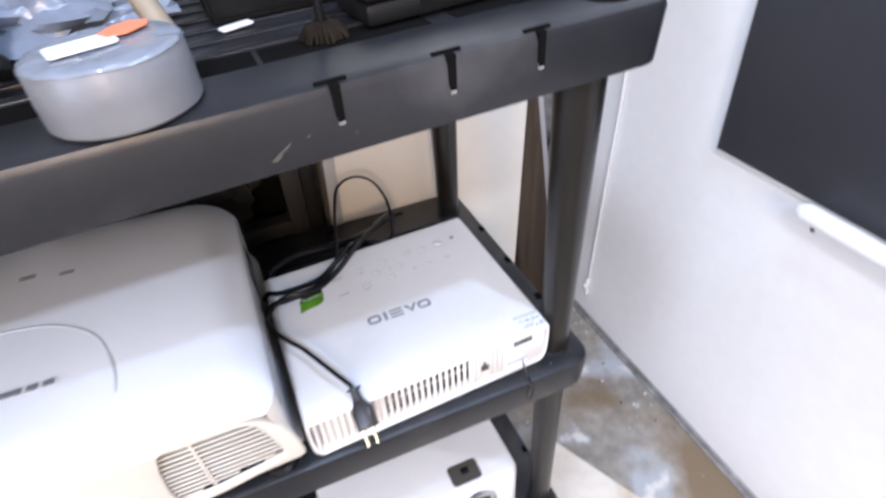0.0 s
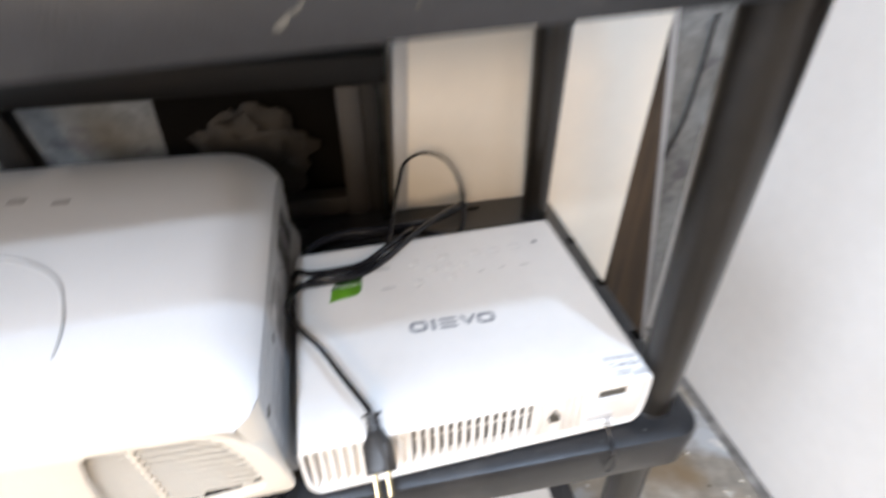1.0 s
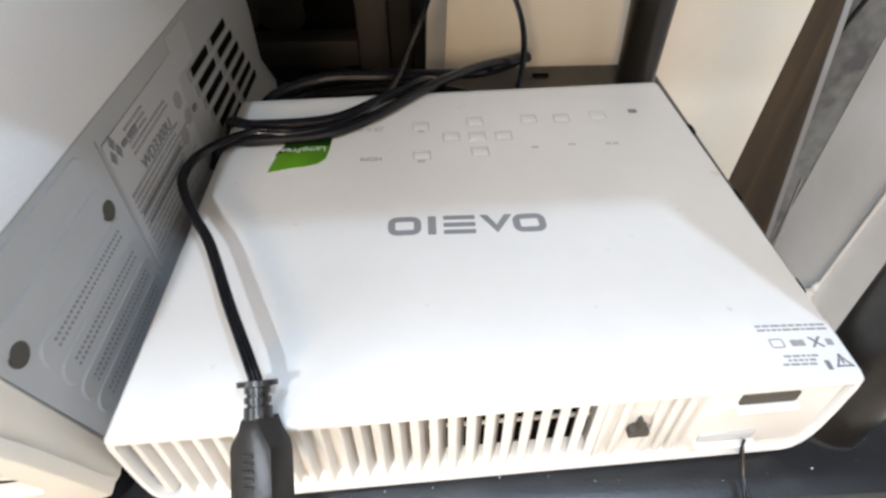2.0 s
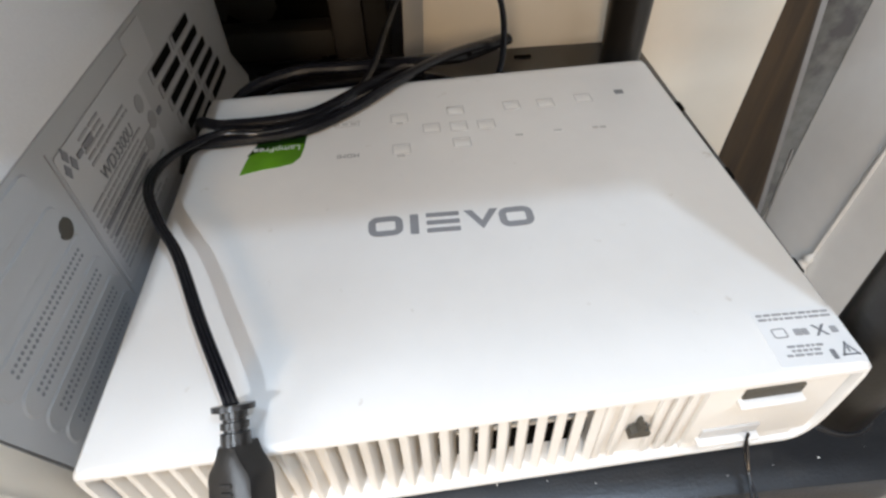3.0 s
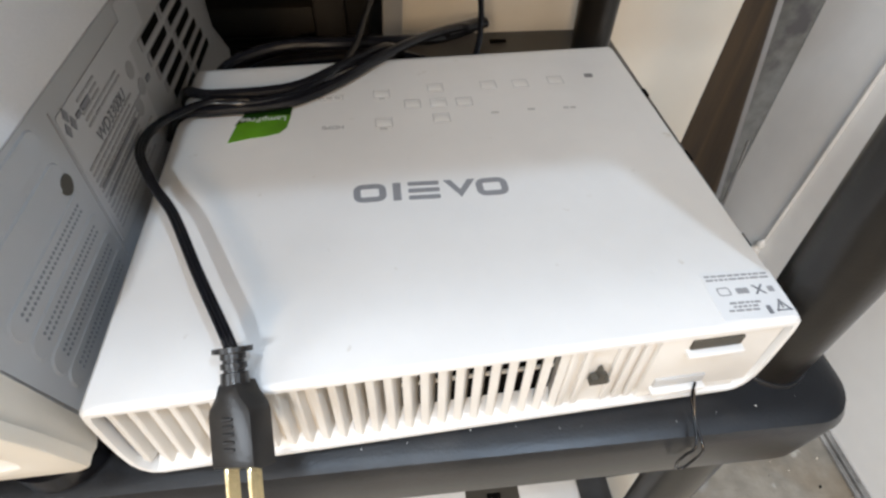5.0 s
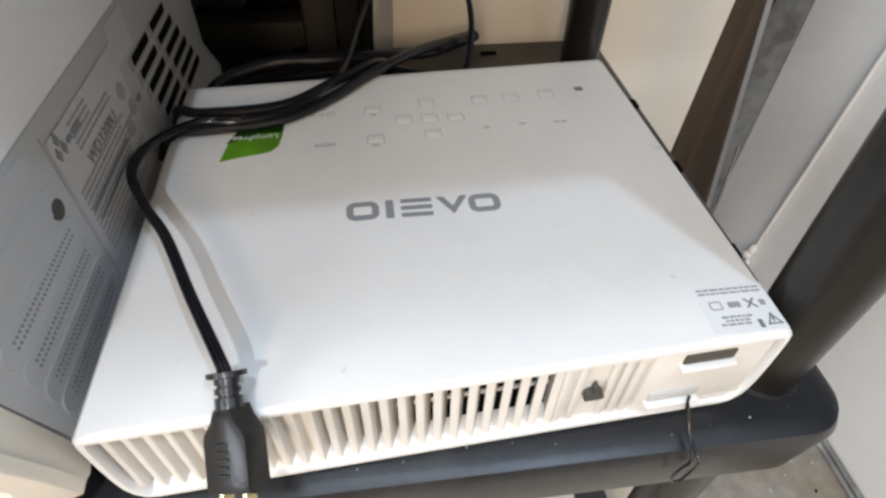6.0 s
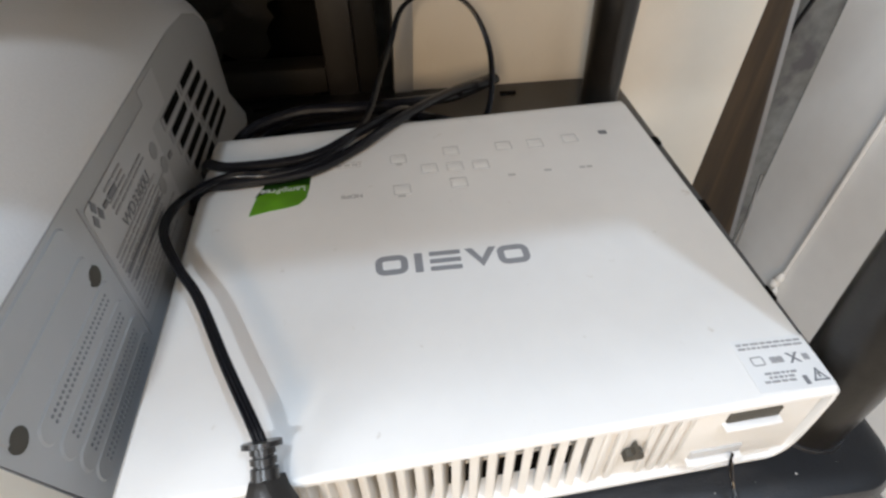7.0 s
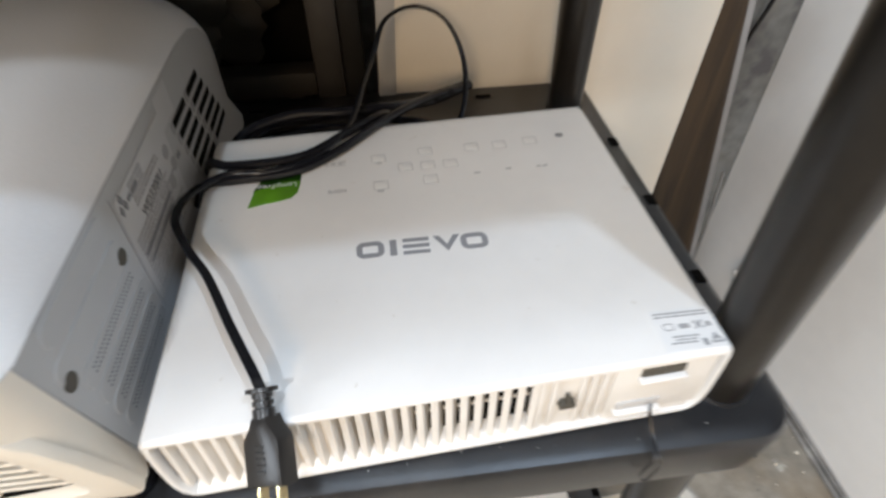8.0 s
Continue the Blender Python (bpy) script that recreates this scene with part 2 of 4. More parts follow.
def shelf_board(parent, m, x1, rim):
    """One moulded shelf: a deck with a hanging rim, its front edge at y = 0 and its deck at z = 0."""
    T = 0.005
    deck = prism(rounded(SX0, x1, 0, DEPTH, 0.027, 8), rim, Matrix.Translation((0, 0, -rim)), r=0.008)
    low = [f for f in deck.faces if all(abs(v.co.z + rim) < 1e-6 for v in f.verts)]
    bmesh.ops.inset_region(deck, faces=low, thickness=T, depth=0)
    low = [f for f in deck.faces if all(abs(v.co.z + rim) < 1e-6 for v in f.verts) and f.calc_area() > 0.2]
    bmesh.ops.translate(deck, vec=(0, 0, rim - T), verts=list({v for f in low for v in f.verts}))
    # the rim draws in a little towards its foot
    for v in deck.verts:
        k = max(0.0, -v.co.z - 0.008) / rim
        if v.co.y < 0.03:
            v.co.y += 0.004 * k
        if v.co.x > x1 - 0.03:
            v.co.x -= 0.003 * k
    bmesh.ops.transform(deck, matrix=m, verts=deck.verts)
    board = part("shelf_board", deck, SHELF, parent, "dusty black resin shelf board")
    y = 0.100
    while y < DEPTH - 0.06:
        part("rib", box(SX0 + 0.07, x1 - 0.07, y, y + 0.012, -0.0005, 0.0025, 0.001, m=m), SHELF, board)
        y += 0.036
    return board


def shelving():
    rack = thing("shelving_unit", pose(0, 0, 0), "dusty black resin shelving unit beside the white wall", "shelf")
    for z, x1 in ((0.060, 0.050), (0.437, 0.057), (0.855, 0.076)):
        top = z > 0.8
        m = TOP if top else pose(0, -0.0215, z)
        board = shelf_board(rack, m, x1, 0.052 if top else 0.046)
        for x in (PX, PX2):
            for y in (0.0395, 0.3755):
                if top:
                    part("socket", tube(x + 0.012, y - 0.003 if y < 0.1 else y + 0.016, -0.02, 0.0006, 0.0225, 0.0222, 40, 0.0208, m), SHELF, board)
                    # Near-black disc set on the deck as the hole's shade.
                    part("socket_floor", tube(x + 0.012, y - 0.003 if y < 0.1 else y + 0.016, -0.0185, 0.0016, 0.0204, 0.0204, 32, 0, m), SHADE_BLACK, board, "near-black disc for the shade in an empty socket")
                else:
                    part("collar", lathe([(0.0188, -0.002), (0.0186, 0.0012), (0.0180, 0.0022)], 32, m @ Matrix.Translation((x, y, 0))), SHELF, board)
        if top:
            # Deck slots are near-black strips laid on top, drawn as their shade.
            for x0, x1b in ((-0.60, -0.245), (-0.241, -0.110), (-0.090, 0.010)):
                part("deck_slot", box(x0, x1b, 0.066, 0.098, -0.004, 0.0006, 0.0003, m=m), SHADE_BLACK, board, "near-black strip for the shade in a deck slot")
            for x in (-0.2090, -0.1265, -0.0540):
                # Hook slots: shade drawn as near-black shapes on the rim.
                groove = prism([(x - 0.0034, -0.001), (x + 0.0034, -0.001), (x + 0.0023, -0.026), (x - 0.0023, -0.026)], 0.0072, m @ pose(0, 0.0060, 0, 90, 0, 0))
                part("hook_slot", merge(groove, box(x - 0.012, x + 0.010, 0.0045, 0.0078, -0.003, 0.0008, 0.0003, m=m)), SHADE_BLACK, board, "near-black T shape for the shade in a hook slot")
                part("slot_tip", box(x - 0.0024, x + 0.0024, -0.0006, 0.005, -0.0290, -0.0225, 0.0008, m=m), CHROME, board, "pale grey tip of the slot")
            for x, z2, w, h in ((-0.255, -0.040, 0.0042, 0.0022), (-0.248, -0.035, 0.0036, 0.0012), (-0.232, -0.031, 0.0016, 0.0010), (-0.2, -0.038, 0.0008, 0.0014)):
                part("scuff", prism([(w * math.cos(a) * (1 + 0.3 * math.sin(3 * a)), h * math.sin(a) * (1 + 0.35 * math.cos(2 * a))) for a in [math.pi * k / 7 for k in range(14)]], 0.0005, m @ pose(x, 0.0022, z2, 90, -35, 0)), HOLE_SCUFF_GREY, board, "pale scuff mark")
        else:
            # Rim and edge slots are shade-coloured plates too; nothing is cut.
            for y in (0.12, 0.21, 0.30):
                part("hook_slot", box(x1 - 0.012, x1 - 0.004, y, y + 0.012, -0.002, 0.0012, 0.0005, m=m), SHADE_BLACK, board, "near-black plate for the shade in a rim slot")
            for x in (-0.30, -0.18, -0.06):
                part("drain_slot", box(x - 0.008, x + 0.008, DEPTH - 0.032, DEPTH - 0.027, -0.002, 0.0010, 0.0004, m=m), SHADE_BLACK, board, "near-black plate for the shade in an edge slot")
    for x in (PX, PX2):
        for y in (0.018, 0.354):
            zt = 0.848 - (0.03 if x < -0.5 else 0)
            part("post", tube(x, y, 0.439, zt, 0.0170, 0.0250, 40), POST, rack, "tapered round black post")
            part("post", tube(x, y, 0.062, 0.432, 0.0165, 0.0200, 40), POST, rack, "tapered round black post")
            part("foot", tube(x, y, 0.0, 0.03, 0.02, 0.024, 24), SHELF, rack)
    return rack


shelving()


# ---- the flat white projector ----
CW, CD, CH = 0.297, 0.253, 0.060
SLOT0, PITCH = -0.2885, 0.0076


def flat_projector():
    ob = thing("flat_projector", pose(0, 0, 0.440, 0, 0, 1.9), "flat white projector lying on the black shelf", "projector")
    # section of the shell in x, z: upright sides rounded towards the bottom
    half = [(0.0170, 0), (0.0115, 0.0008), (0.0068, 0.0036), (0.0034, 0.0080), (0.0014, 0.0140), (0.0005, 0.022), (0.0, 0.034), (0, 0.052), (0.0007, 0.0570), (0.003, 0.0596), (0.007, CH)]
    sec = [(-CW + x, z) for x, z in half] + [(-x, z) for x, z in half[::-1]]
    mid = (-CW / 2, 0.03)

    def shrunk(d):
        return [(x + d * (1 if x < mid[0] else -1), min(max(z, d), CH - d)) for x, z in sec]

    bm = bmesh.new()
    stations = [(0.0, 0.0020), (0.0012, 0.0006), (0.003, 0.0), (0.030, 0.0), (CD - 0.010, 0.0), (CD - 0.004, 0.0008), (CD - 0.001, 0.0025), (CD, 0.005)]
    loops = [[bm.verts.new((x, y, z)) for x, z in shrunk(d)] for y, d in stations]
    inner = [bm.verts.new((x, 0.0, z)) for x, z in shrunk(0.0042)]
    deep = [bm.verts.new((x, 0.0035, z)) for x, z in shrunk(0.0046)]
    cave = [bm.verts.new((x, 0.020, z)) for x, z in shrunk(0.0046)]
    chain = [cave, deep, inner, *loops]
    n = len(sec)
    for a, b in zip(chain, chain[1:]):
        for k in range(n):
            bm.faces.new((a[k], a[(k + 1) % n], b[(k + 1) % n], b[k]))
    bm.faces.new(loops[-1])
    bm.faces.new(cave)
    body = part("body", bm, WHITE_PLASTIC, ob, "smooth white plastic shell")
    # near-black block behind the slats, standing in for the hollow's shade
    part("vent_hollow", box(-0.212, -0.0990, 0.0118, 0.0195, 0.0050, 0.0553), SHADE_BLACK, ob, "near-black block as the shade behind the slats")
    part("blind_plate", box(-CW + 0.016, -0.2122, 0.0068, 0.0160, 0.008, 0.0540), VENT_PLASTIC, body, "closed cream plate behind the slats")
    # slats of the front
    x = SLOT0
    while x < -0.104:
        z0 = 0.0052 if x > -0.284 else 0.0052 + (-0.284 - x) * 0.8
        part("slat", box(-0.0020, 0.0020, 0.0, 0.0100, z0, 0.0550, 0.0005, 1, m=pose(x, 0.0028, 0, 0, 0, -24)), VENT_PLASTIC, body)
        x += PITCH
    sill = prism([(0.0020, 0.0044), (0.0127, 0.0044), (0.0127, 0.0098), (0.0050, 0.0072)], 0.180, Matrix(((0, 0, 1, -0.2850), (1, 0, 0, 0), (0, 1, 0, 0), (0, 0, 0, 1))))
    part("sill", sill, WHITE_PLASTIC, body, "white sloped sill under the slats", False)
    part("slat_bar", box(-CW + 0.03, -0.106, 0.0108, 0.0126, 0.0290, 0.0310), VENT_PLASTIC, body, "thin bar across the slats")
    # ribbed plate and flat plate at the other end
    part("ribbed_plate", box(-0.1055, -0.063, 0.0045, 0.016, 0.0048, 0.0552, 0.0004), VENT_PLASTIC, body)
    for x in (-0.1020, -0.0952, -0.0800, -0.0740, -0.0680):
        part("rib", box(x - 0.0017, x + 0.0017, 0.0022, 0.0046, 0.0075, 0.0550, 0.0007), VENT_PLASTIC, body)
    part("flat_plate", merge(box(-0.0632, -0.0062, 0.0020, 0.016, 0.0090, 0.0552, 0.0006), box(-0.0632, -0.0120, 0.0021, 0.016, 0.0050, 0.0092, 0.0004)), VENT_PLASTIC, body)
    shape = [(-0.0918, 0.0272), (-0.0832, 0.0272), (-0.0828, 0.0292), (-0.0836, 0.0316), (-0.0862, 0.0322), (-0.0863, 0.0362), (-0.0873, 0.0378), (-0.0884, 0.0362), (-0.0885, 0.0322), (-0.0912, 0.0312)]
    # The lock hole is a plate coloured with its shade.
    part("lock_hole", prism(shape, 0.004, Matrix(((1, 0, 0, 0), (0, 0, 1, -0.0002), (0, 1, 0, 0), (0, 0, 0, 1)))), HOLE_SCUFF_GREY, body, "dark plate as the shade in the lock hole", False)
    for z, x0, x1 in ((0.0425, -0.0500, -0.0235), (0.0125, -0.0585, -0.0310)):
        # The slots stand proud; their shade is the plate's colour.
        port = part("port", box(x0 + 0.001, x1 - 0.001, 0.0008, 0.0032, z + 0.0022, z + 0.0085, 0.0006), HOLE_SCUFF_GREY if z > 0.03 else KEYLINE, body, "plate toned as a shaded slot")
        part("port_lip", box(x0, x1, -0.0022, 0.0030, z - 0.0006, z + 0.0016, 0.0006), WHITE_PLASTIC, port, "white lip")
    # writing and keys on top
    top = CH + 0.00005

    def flat(name, outline, mat, m=None, label="", parent=body, h=0.00025):
        outline = [(x + 0.033 * y, y - 0.033 * x - 0.004) for x, y in outline]
        mm = Matrix.Translation((0, 0, top)) if m is None else Matrix.Translation((0, 0, top)) @ m
        return part(name, prism(outline, h, mm), mat, parent, label, False)

    def hollow(x0, x1, y0, y1, w, r):
        dx, dy = 0.033 * (y0 + y1) / 2, -0.033 * (x0 + x1) / 2 - 0.004
        x0, x1, y0, y1 = x0 + dx, x1 + dx, y0 + dy, y1 + dy
        a, b = rounded(x0, x1, y0, y1, r), rounded(x0 + w, x1 - w, y0 + w, y1 - w, max(r - w, 0.0002))
        bm = bmesh.new()
        va = [bm.verts.new((x, y, 0)) for x, y in a]
        vb = [bm.verts.new((x, y, 0)) for x, y in b]
        for i in range(len(va)):
            j = (i + 1) % len(va)
            bm.faces.new((va[i], va[j], vb[j], vb[i]))
        g = bmesh.ops.extrude_face_region(bm, geom=bm.faces[:])
        bmesh.ops.translate(bm, vec=(0, 0, 0.00025), verts=[v for v in g["geom"] if isinstance(v, bmesh.types.BMVert)])
        bmesh.ops.translate(bm, vec=(0, 0, top), verts=bm.verts)
        return bm

    y0, y1 = 0.0955, 0.1095
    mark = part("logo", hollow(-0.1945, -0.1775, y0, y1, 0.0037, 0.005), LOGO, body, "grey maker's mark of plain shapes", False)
    flat("logo_shape", rounded(-0.1740, -0.1698, y0, y1, 0.0006), LOGO, parent=mark)
    for ya in (y0, y0 + 0.0055, y0 + 0.011):
        flat("logo_shape", rounded(-0.1660, -0.1495, ya, ya + 0.0031, 0.0008), LOGO, parent=mark)
    flat("logo_shape", [(-0.1470, y1), (-0.1385, y0), (-0.1300, y1), (-0.1340, y1), (-0.1385, y0 + 0.006), (-0.1430, y1)], LOGO, parent=mark)
    part("logo_shape", hollow(-0.1300, -0.1130, y0, y1, 0.0037, 0.005), LOGO, mark, "", False)
    keys = ((-0.1766, 0.199), (-0.1762, 0.1665), (-0.1416, 0.204), (-0.1577, 0.186), (-0.1414, 0.186), (-0.1249, 0.186), (-0.1412, 0.169), (-0.1064, 0.205), (-0.0849, 0.205), (-0.0605, 0.2075))
    for x, y in keys:
        kx, ky = x + 0.033 * y, y - 0.033 * x - 0.004
        key = part("key", box(kx - 0.0046, kx + 0.0046, ky - 0.0042, ky + 0.0042, CH - 0.001, CH + 0.00012, 0.0001), WHITE_PLASTIC, body)
        part("key_outline", hollow(x - 0.0052, x + 0.0052, y - 0.0048, y + 0.0048, 0.0005, 0.0005), KEYLINE, key, "thin grey outline", False)
    flat("sensor", rounded(-0.0390, -0.0335, 0.2095, 0.2140, 0.0004), PRINT, label="small dark sensor window")
    for x, y, w in ((-0.0591, 0.174, 0.009), (-0.0835, 0.174, 0.006), (-0.1068, 0.172, 0.006), (-0.2090, 0.1965, 0.015), (-0.176, 0.160, 0.006), (-0.176, 0.193, 0.005)):
        for k in range(max(1, round(w / 0.0045))):
            c = w / max(1, round(w / 0.0045))
            xa = x - w / 2 + k * c
            flat("caption", rounded(xa, xa + c * 0.78, y - 0.0010, y + 0.0010, 0.0003), KEYLINE)
    cu = bpy.data.curves.new("caption_text", "FONT")
    cu.body, cu.size, cu.extrude = "HDMI", 0.0052, 0.0001
    tx = new("caption_text", cu)
    tx.matrix_world = pose(-0.1945, 0.1680, CH + 0.0002, 0, 0, 178)
    cu.materials.append(PALE_PRINT)
    tx.parent = body
    # warning label in the corner
    sheet = flat("warning_label", rounded(-0.0375, -0.0035, 0.0060, 0.0330, 0.001), STICKER, label="pale sticker with grey printed signs", h=0.0002)
    rng = random.Random(11)
    for ya, xa, xb in ((0.0298, -0.036, -0.0050), (0.0276, -0.036, -0.0060), (0.0142, -0.031, -0.0160), (0.0122, -0.030, -0.0175), (0.0102, -0.033, -0.0180)):
        x = xa
        while x < xb - 0.001:
            w = min(rng.uniform(0.0012, 0.0042), xb - x)
            flat("print_bar", rounded(x, x + w, ya, ya + 0.0011, 0.0003), PALE_PRINT, parent=sheet, h=0.0004)
            x += w + 0.0006
    part("print_outline", hollow(-0.0335, -0.0275, 0.0190, 0.0238, 0.0007, 0.0012), PALE_PRINT, sheet, "", False)
    for cx, w in ((-0.0232, 0.0016), (-0.0202, 0.0012), (-0.0085, 0.0014)):
        flat("print_bar", rounded(cx - w, cx + w, 0.0196, 0.0228, 0.0005), PALE_PRINT, parent=sheet, h=0.0004)
    for d in (1, -1):
        flat("print_bar", [(-0.0168, 0.0214 - d * 0.0026), (-0.0156, 0.0214 - d * 0.0026), (-0.0112, 0.0214 + d * 0.0026), (-0.0124, 0.0214 + d * 0.0026)][::d], PRINT, parent=sheet, h=0.0004 + 0.00004 * d)
    for a, b in (((-0.0118, 0.0090), (-0.0048, 0.0090)), ((-0.0048, 0.0090), (-0.0083, 0.0152)), ((-0.0083, 0.0152), (-0.0118, 0.0090))):
        ux, uy = b[0] - a[0], b[1] - a[1]
        k = 0.0007 / math.hypot(ux, uy)
        flat("print_bar", [a, b, (b[0] - uy * k, b[1] + ux * k), (a[0] - uy * k, a[1] + ux * k)], PRINT, parent=sheet, h=0.0004)
    flat("print_bar", rounded(-0.0087, -0.0079, 0.0104, 0.0130, 0.0003), PRINT, parent=sheet, h=0.0004)
    flat("print_bar", rounded(-0.0158, -0.0138, 0.0078, 0.0122, 0.0004), PRINT, parent=sheet, h=0.0004)
    part("print_outline", hollow(-0.2160, -0.2010, 0.1935, 0.1995, 0.0005, 0.0012), KEYLINE, body, "", False)
    # leaf sticker
    leaf = [(-0.2656, 0.1530), (-0.2640, 0.1640), (-0.2622, 0.1750), (-0.2580, 0.1860), (-0.2500, 0.1895), (-0.2316, 0.1900), (-0.2322, 0.1760), (-0.2335, 0.1660), (-0.2375, 0.1605), (-0.2450, 0.1580), (-0.2540, 0.1565)]
    st = flat("leaf_sticker", leaf, GREEN, label="glossy green leaf-shaped sticker with pale lettering", h=0.0003)
    flat("leaf_shade", [(-0.2640, 0.1700), (-0.2622, 0.1750), (-0.2580, 0.1860), (-0.2500, 0.1892), (-0.2318, 0.1897), (-0.2321, 0.1790), (-0.2400, 0.1800), (-0.2480, 0.1785), (-0.2560, 0.1745)], GREEN_DARK, label="dark green upper half", parent=st, h=0.00038)
    cu = bpy.data.curves.new("sticker_text", "FONT")
    cu.body, cu.size, cu.extrude = "LampFree", 0.0068, 0.0001
    tx = new("sticker_text", cu)
    tx.matrix_world = pose(-0.2285, 0.1815, CH + 0.0005, 0, 0, 180)
    cu.materials.append(LABEL)
    tx.parent = st
    for x in (-0.262, -0.036):
        for y in (0.03, 0.22):
            part("foot", tube(x, y, -0.003, 0.001, 0.007, 0.008, 16), RUBBER, ob)
    strap = [(-0.0375, -0.0012, 0.018), (-0.0375, -0.004, 0.010), (-0.0378, -0.012, 0.0035), (-0.0400, -0.0232, -0.001), (-0.0435, -0.0245, -0.008), (-0.0442, -0.0240, -0.018), (-0.0412, -0.0235, -0.0270), (-0.0375, -0.0238, -0.0265), (-0.0352, -0.0240, -0.017), (-0.0355, -0.0248, -0.008), (-0.0370, -0.0240, -0.0012), (-0.0374, -0.012, 0.0040), (-0.0374, -0.003, 0.014)]
    part("wrist_loop", sweep(strap, ring(0.0007, 8), 8, (1, 0, 0)), RUBBER, ob, "thin black hanging loop")
    # the shell is not quite square: its front stands a little askew to its sides
    printed = ("logo", "key", "sensor", "caption", "warning", "print", "leaf", "sticker")
    for o in ob.children_recursive:
        if o.type == "MESH" and not o.name.startswith(printed):
            for v in o.data.vertices:
                v.co = (v.co.x + 0.016 * v.co.y, v.co.y + 0.017 * v.co.x, v.co.z)
    return ob


flat_projector()


# ---- the large pearl projector ----
def large_projector():
    ob = thing("large_projector", pose(0, 0, 0.452), "large pearl-white projector with a grey vented side on the shelf", "projector")
    X1, X0, ZB = -0.310, -0.740, 0.018
    prof = [(-0.0425, 0.1245), (-0.0405, 0.1285), (-0.033, 0.1325), (-0.018, 0.1365), (0.0, 0.1402), (0.018, 0.1435), (0.07, 0.1500), (0.14, 0.1525), (0.20, 0.1525), (0.25, 0.1505), (0.285, 0.1465), (0.310, 0.1415), (0.332, 0.1340), (0.349, 0.1230), (0.361, 0.106), (0.369, 0.082), (0.373, 0.055), (0.375, 0.032)]

    SEAM = [(-0.05, 0.1190), (0.27, 0.1190), (0.30, 0.1120), (0.325, 0.0980), (0.345, 0.0760), (0.358, 0.0500), (0.368, 0.033), (0.376, 0.024)]

    def edge(y):
        """How far the sides draw in at the front and the back."""
        a = max(0.0, (-0.006 - y) / 0.036)
        b = max(0.0, (y - 0.335) / 0.040)
        return 0.014 * a ** 3 - 0.002 * min(1.0, 1.5 * a) + 0.030 * b * b

    def seam_height(y):
        for (y0, z0), (y1, z1) in zip(SEAM, SEAM[1:]):
            if y <= y1:
                return z0 + (z1 - z0) * max(0.0, y - y0) / (y1 - y0)
        return SEAM[-1][1]

    bm = bmesh.new()
    loops = []
    for y, z in prof:
        e = edge(y)
        seam = min(seam_height(y), z - 0.005)
        h = max(z - seam, 0.002)
        wide = 1 + 0.5 * max(0.0, (y - 0.20) / 0.163)
        right = [(X1 - e - min(dx * wide, 0.215), seam + h * k) for dx, k in ((0, 0), (0.0015, 0.14), (0.0045, 0.32), (0.009, 0.50), (0.015, 0.66), (0.022, 0.79), (0.030, 0.885), (0.039, 0.935), (0.052, 0.962), (0.075, 0.979), (0.110, 0.990), (0.150, 0.995), (0.215, 1.0))]
        left = [(X0 + X1 - x, zz) for x, zz in right[::-1]]
        loops.append([bm.verts.new((x, y, zz)) for x, zz in right + left])
    n = len(loops[0])
    for a, b in zip(loops, loops[1:]):
        for k in range(n - 1):
            bm.faces.new((a[k], a[k + 1], b[k + 1], b[k]))
    top = part("top_shell", bm, PEARL, ob, "pearl-white curved top shell")
    # body under the shell: sides and back
    bm = bmesh.new()
    loops = []
    def slant(z):
        """The front leans back towards its foot."""
        return 0.2 * max(0.0, 0.13 - z)

    for y, z in [(-0.0220, 0.130), (-0.006, 0.135), *prof[4:]]:
        e = edge(y)
        seam = min(seam_height(y) + 0.0002, z - 0.005)
        y2 = y + slant(ZB) if y < -0.001 else max(y, 0.018 if y < 0.01 else y)
        y3 = y + slant(seam) if y < -0.001 else max(y, 0.0)
        loops.append([bm.verts.new(q) for q in ((X1 - e + 0.009, y2, 0.006), (X1 - e, y2, min(0.026, seam - 0.001)), (X1 - e, y3, seam), (X0 + e, y3, seam), (X0 + e, y2, min(0.026, seam - 0.001)), (X0 + e - 0.009, y2, 0.006))])
    for a, b in zip(loops, loops[1:]):
        for k in range(6):
            bm.faces.new((a[k], a[(k + 1) % 6], b[(k + 1) % 6], b[k]))
    bm.faces.new(loops[0][::-1])
    bm.faces.new(loops[-1])
    side = part("side_body", bm, GREY_SIDE, ob, "light grey plastic side with grooves and prints")
    XM, XH = (X0 + X1) / 2, (X1 - X0) / 2
    # ivory corners wrapping round to the front
    for sign in (1, -1):
        bm = bmesh.new()
        loops = []
        for y in (-0.0222, -0.026, -0.030, -0.034, -0.0375, -0.0400, -0.0415, -0.0425):
            swell = 0.008 * min(1.0, (-0.0222 - y) / 0.010)
            loops.append([bm.verts.new((XM + sign * (XH + 0.0004 - edge(y) * (0.25 + 0.75 * (z / 0.1195) ** 2) + swell * max(0.0, 1 - z / 0.095)), y + slant(z), z)) for z in (0.012, 0.03, 0.06, 0.09, 0.1195)])
        for a, b in zip(loops, loops[1:]):
            for k in range(4):
                bm.faces.new((a[k], a[k + 1], b[k + 1], b[k]))
        part("front_corner", bm, BEZEL, ob, "ivory rounded front corner")
    part("seam", sweep([(X1 + 0.0002 - edge(-0.022), -0.0222 + slant(z), z) for z in (ZB, 0.05, 0.085, 0.119)], ring(0.00025, 6), 3), PALE_PRINT, side, "thin dark seam line")
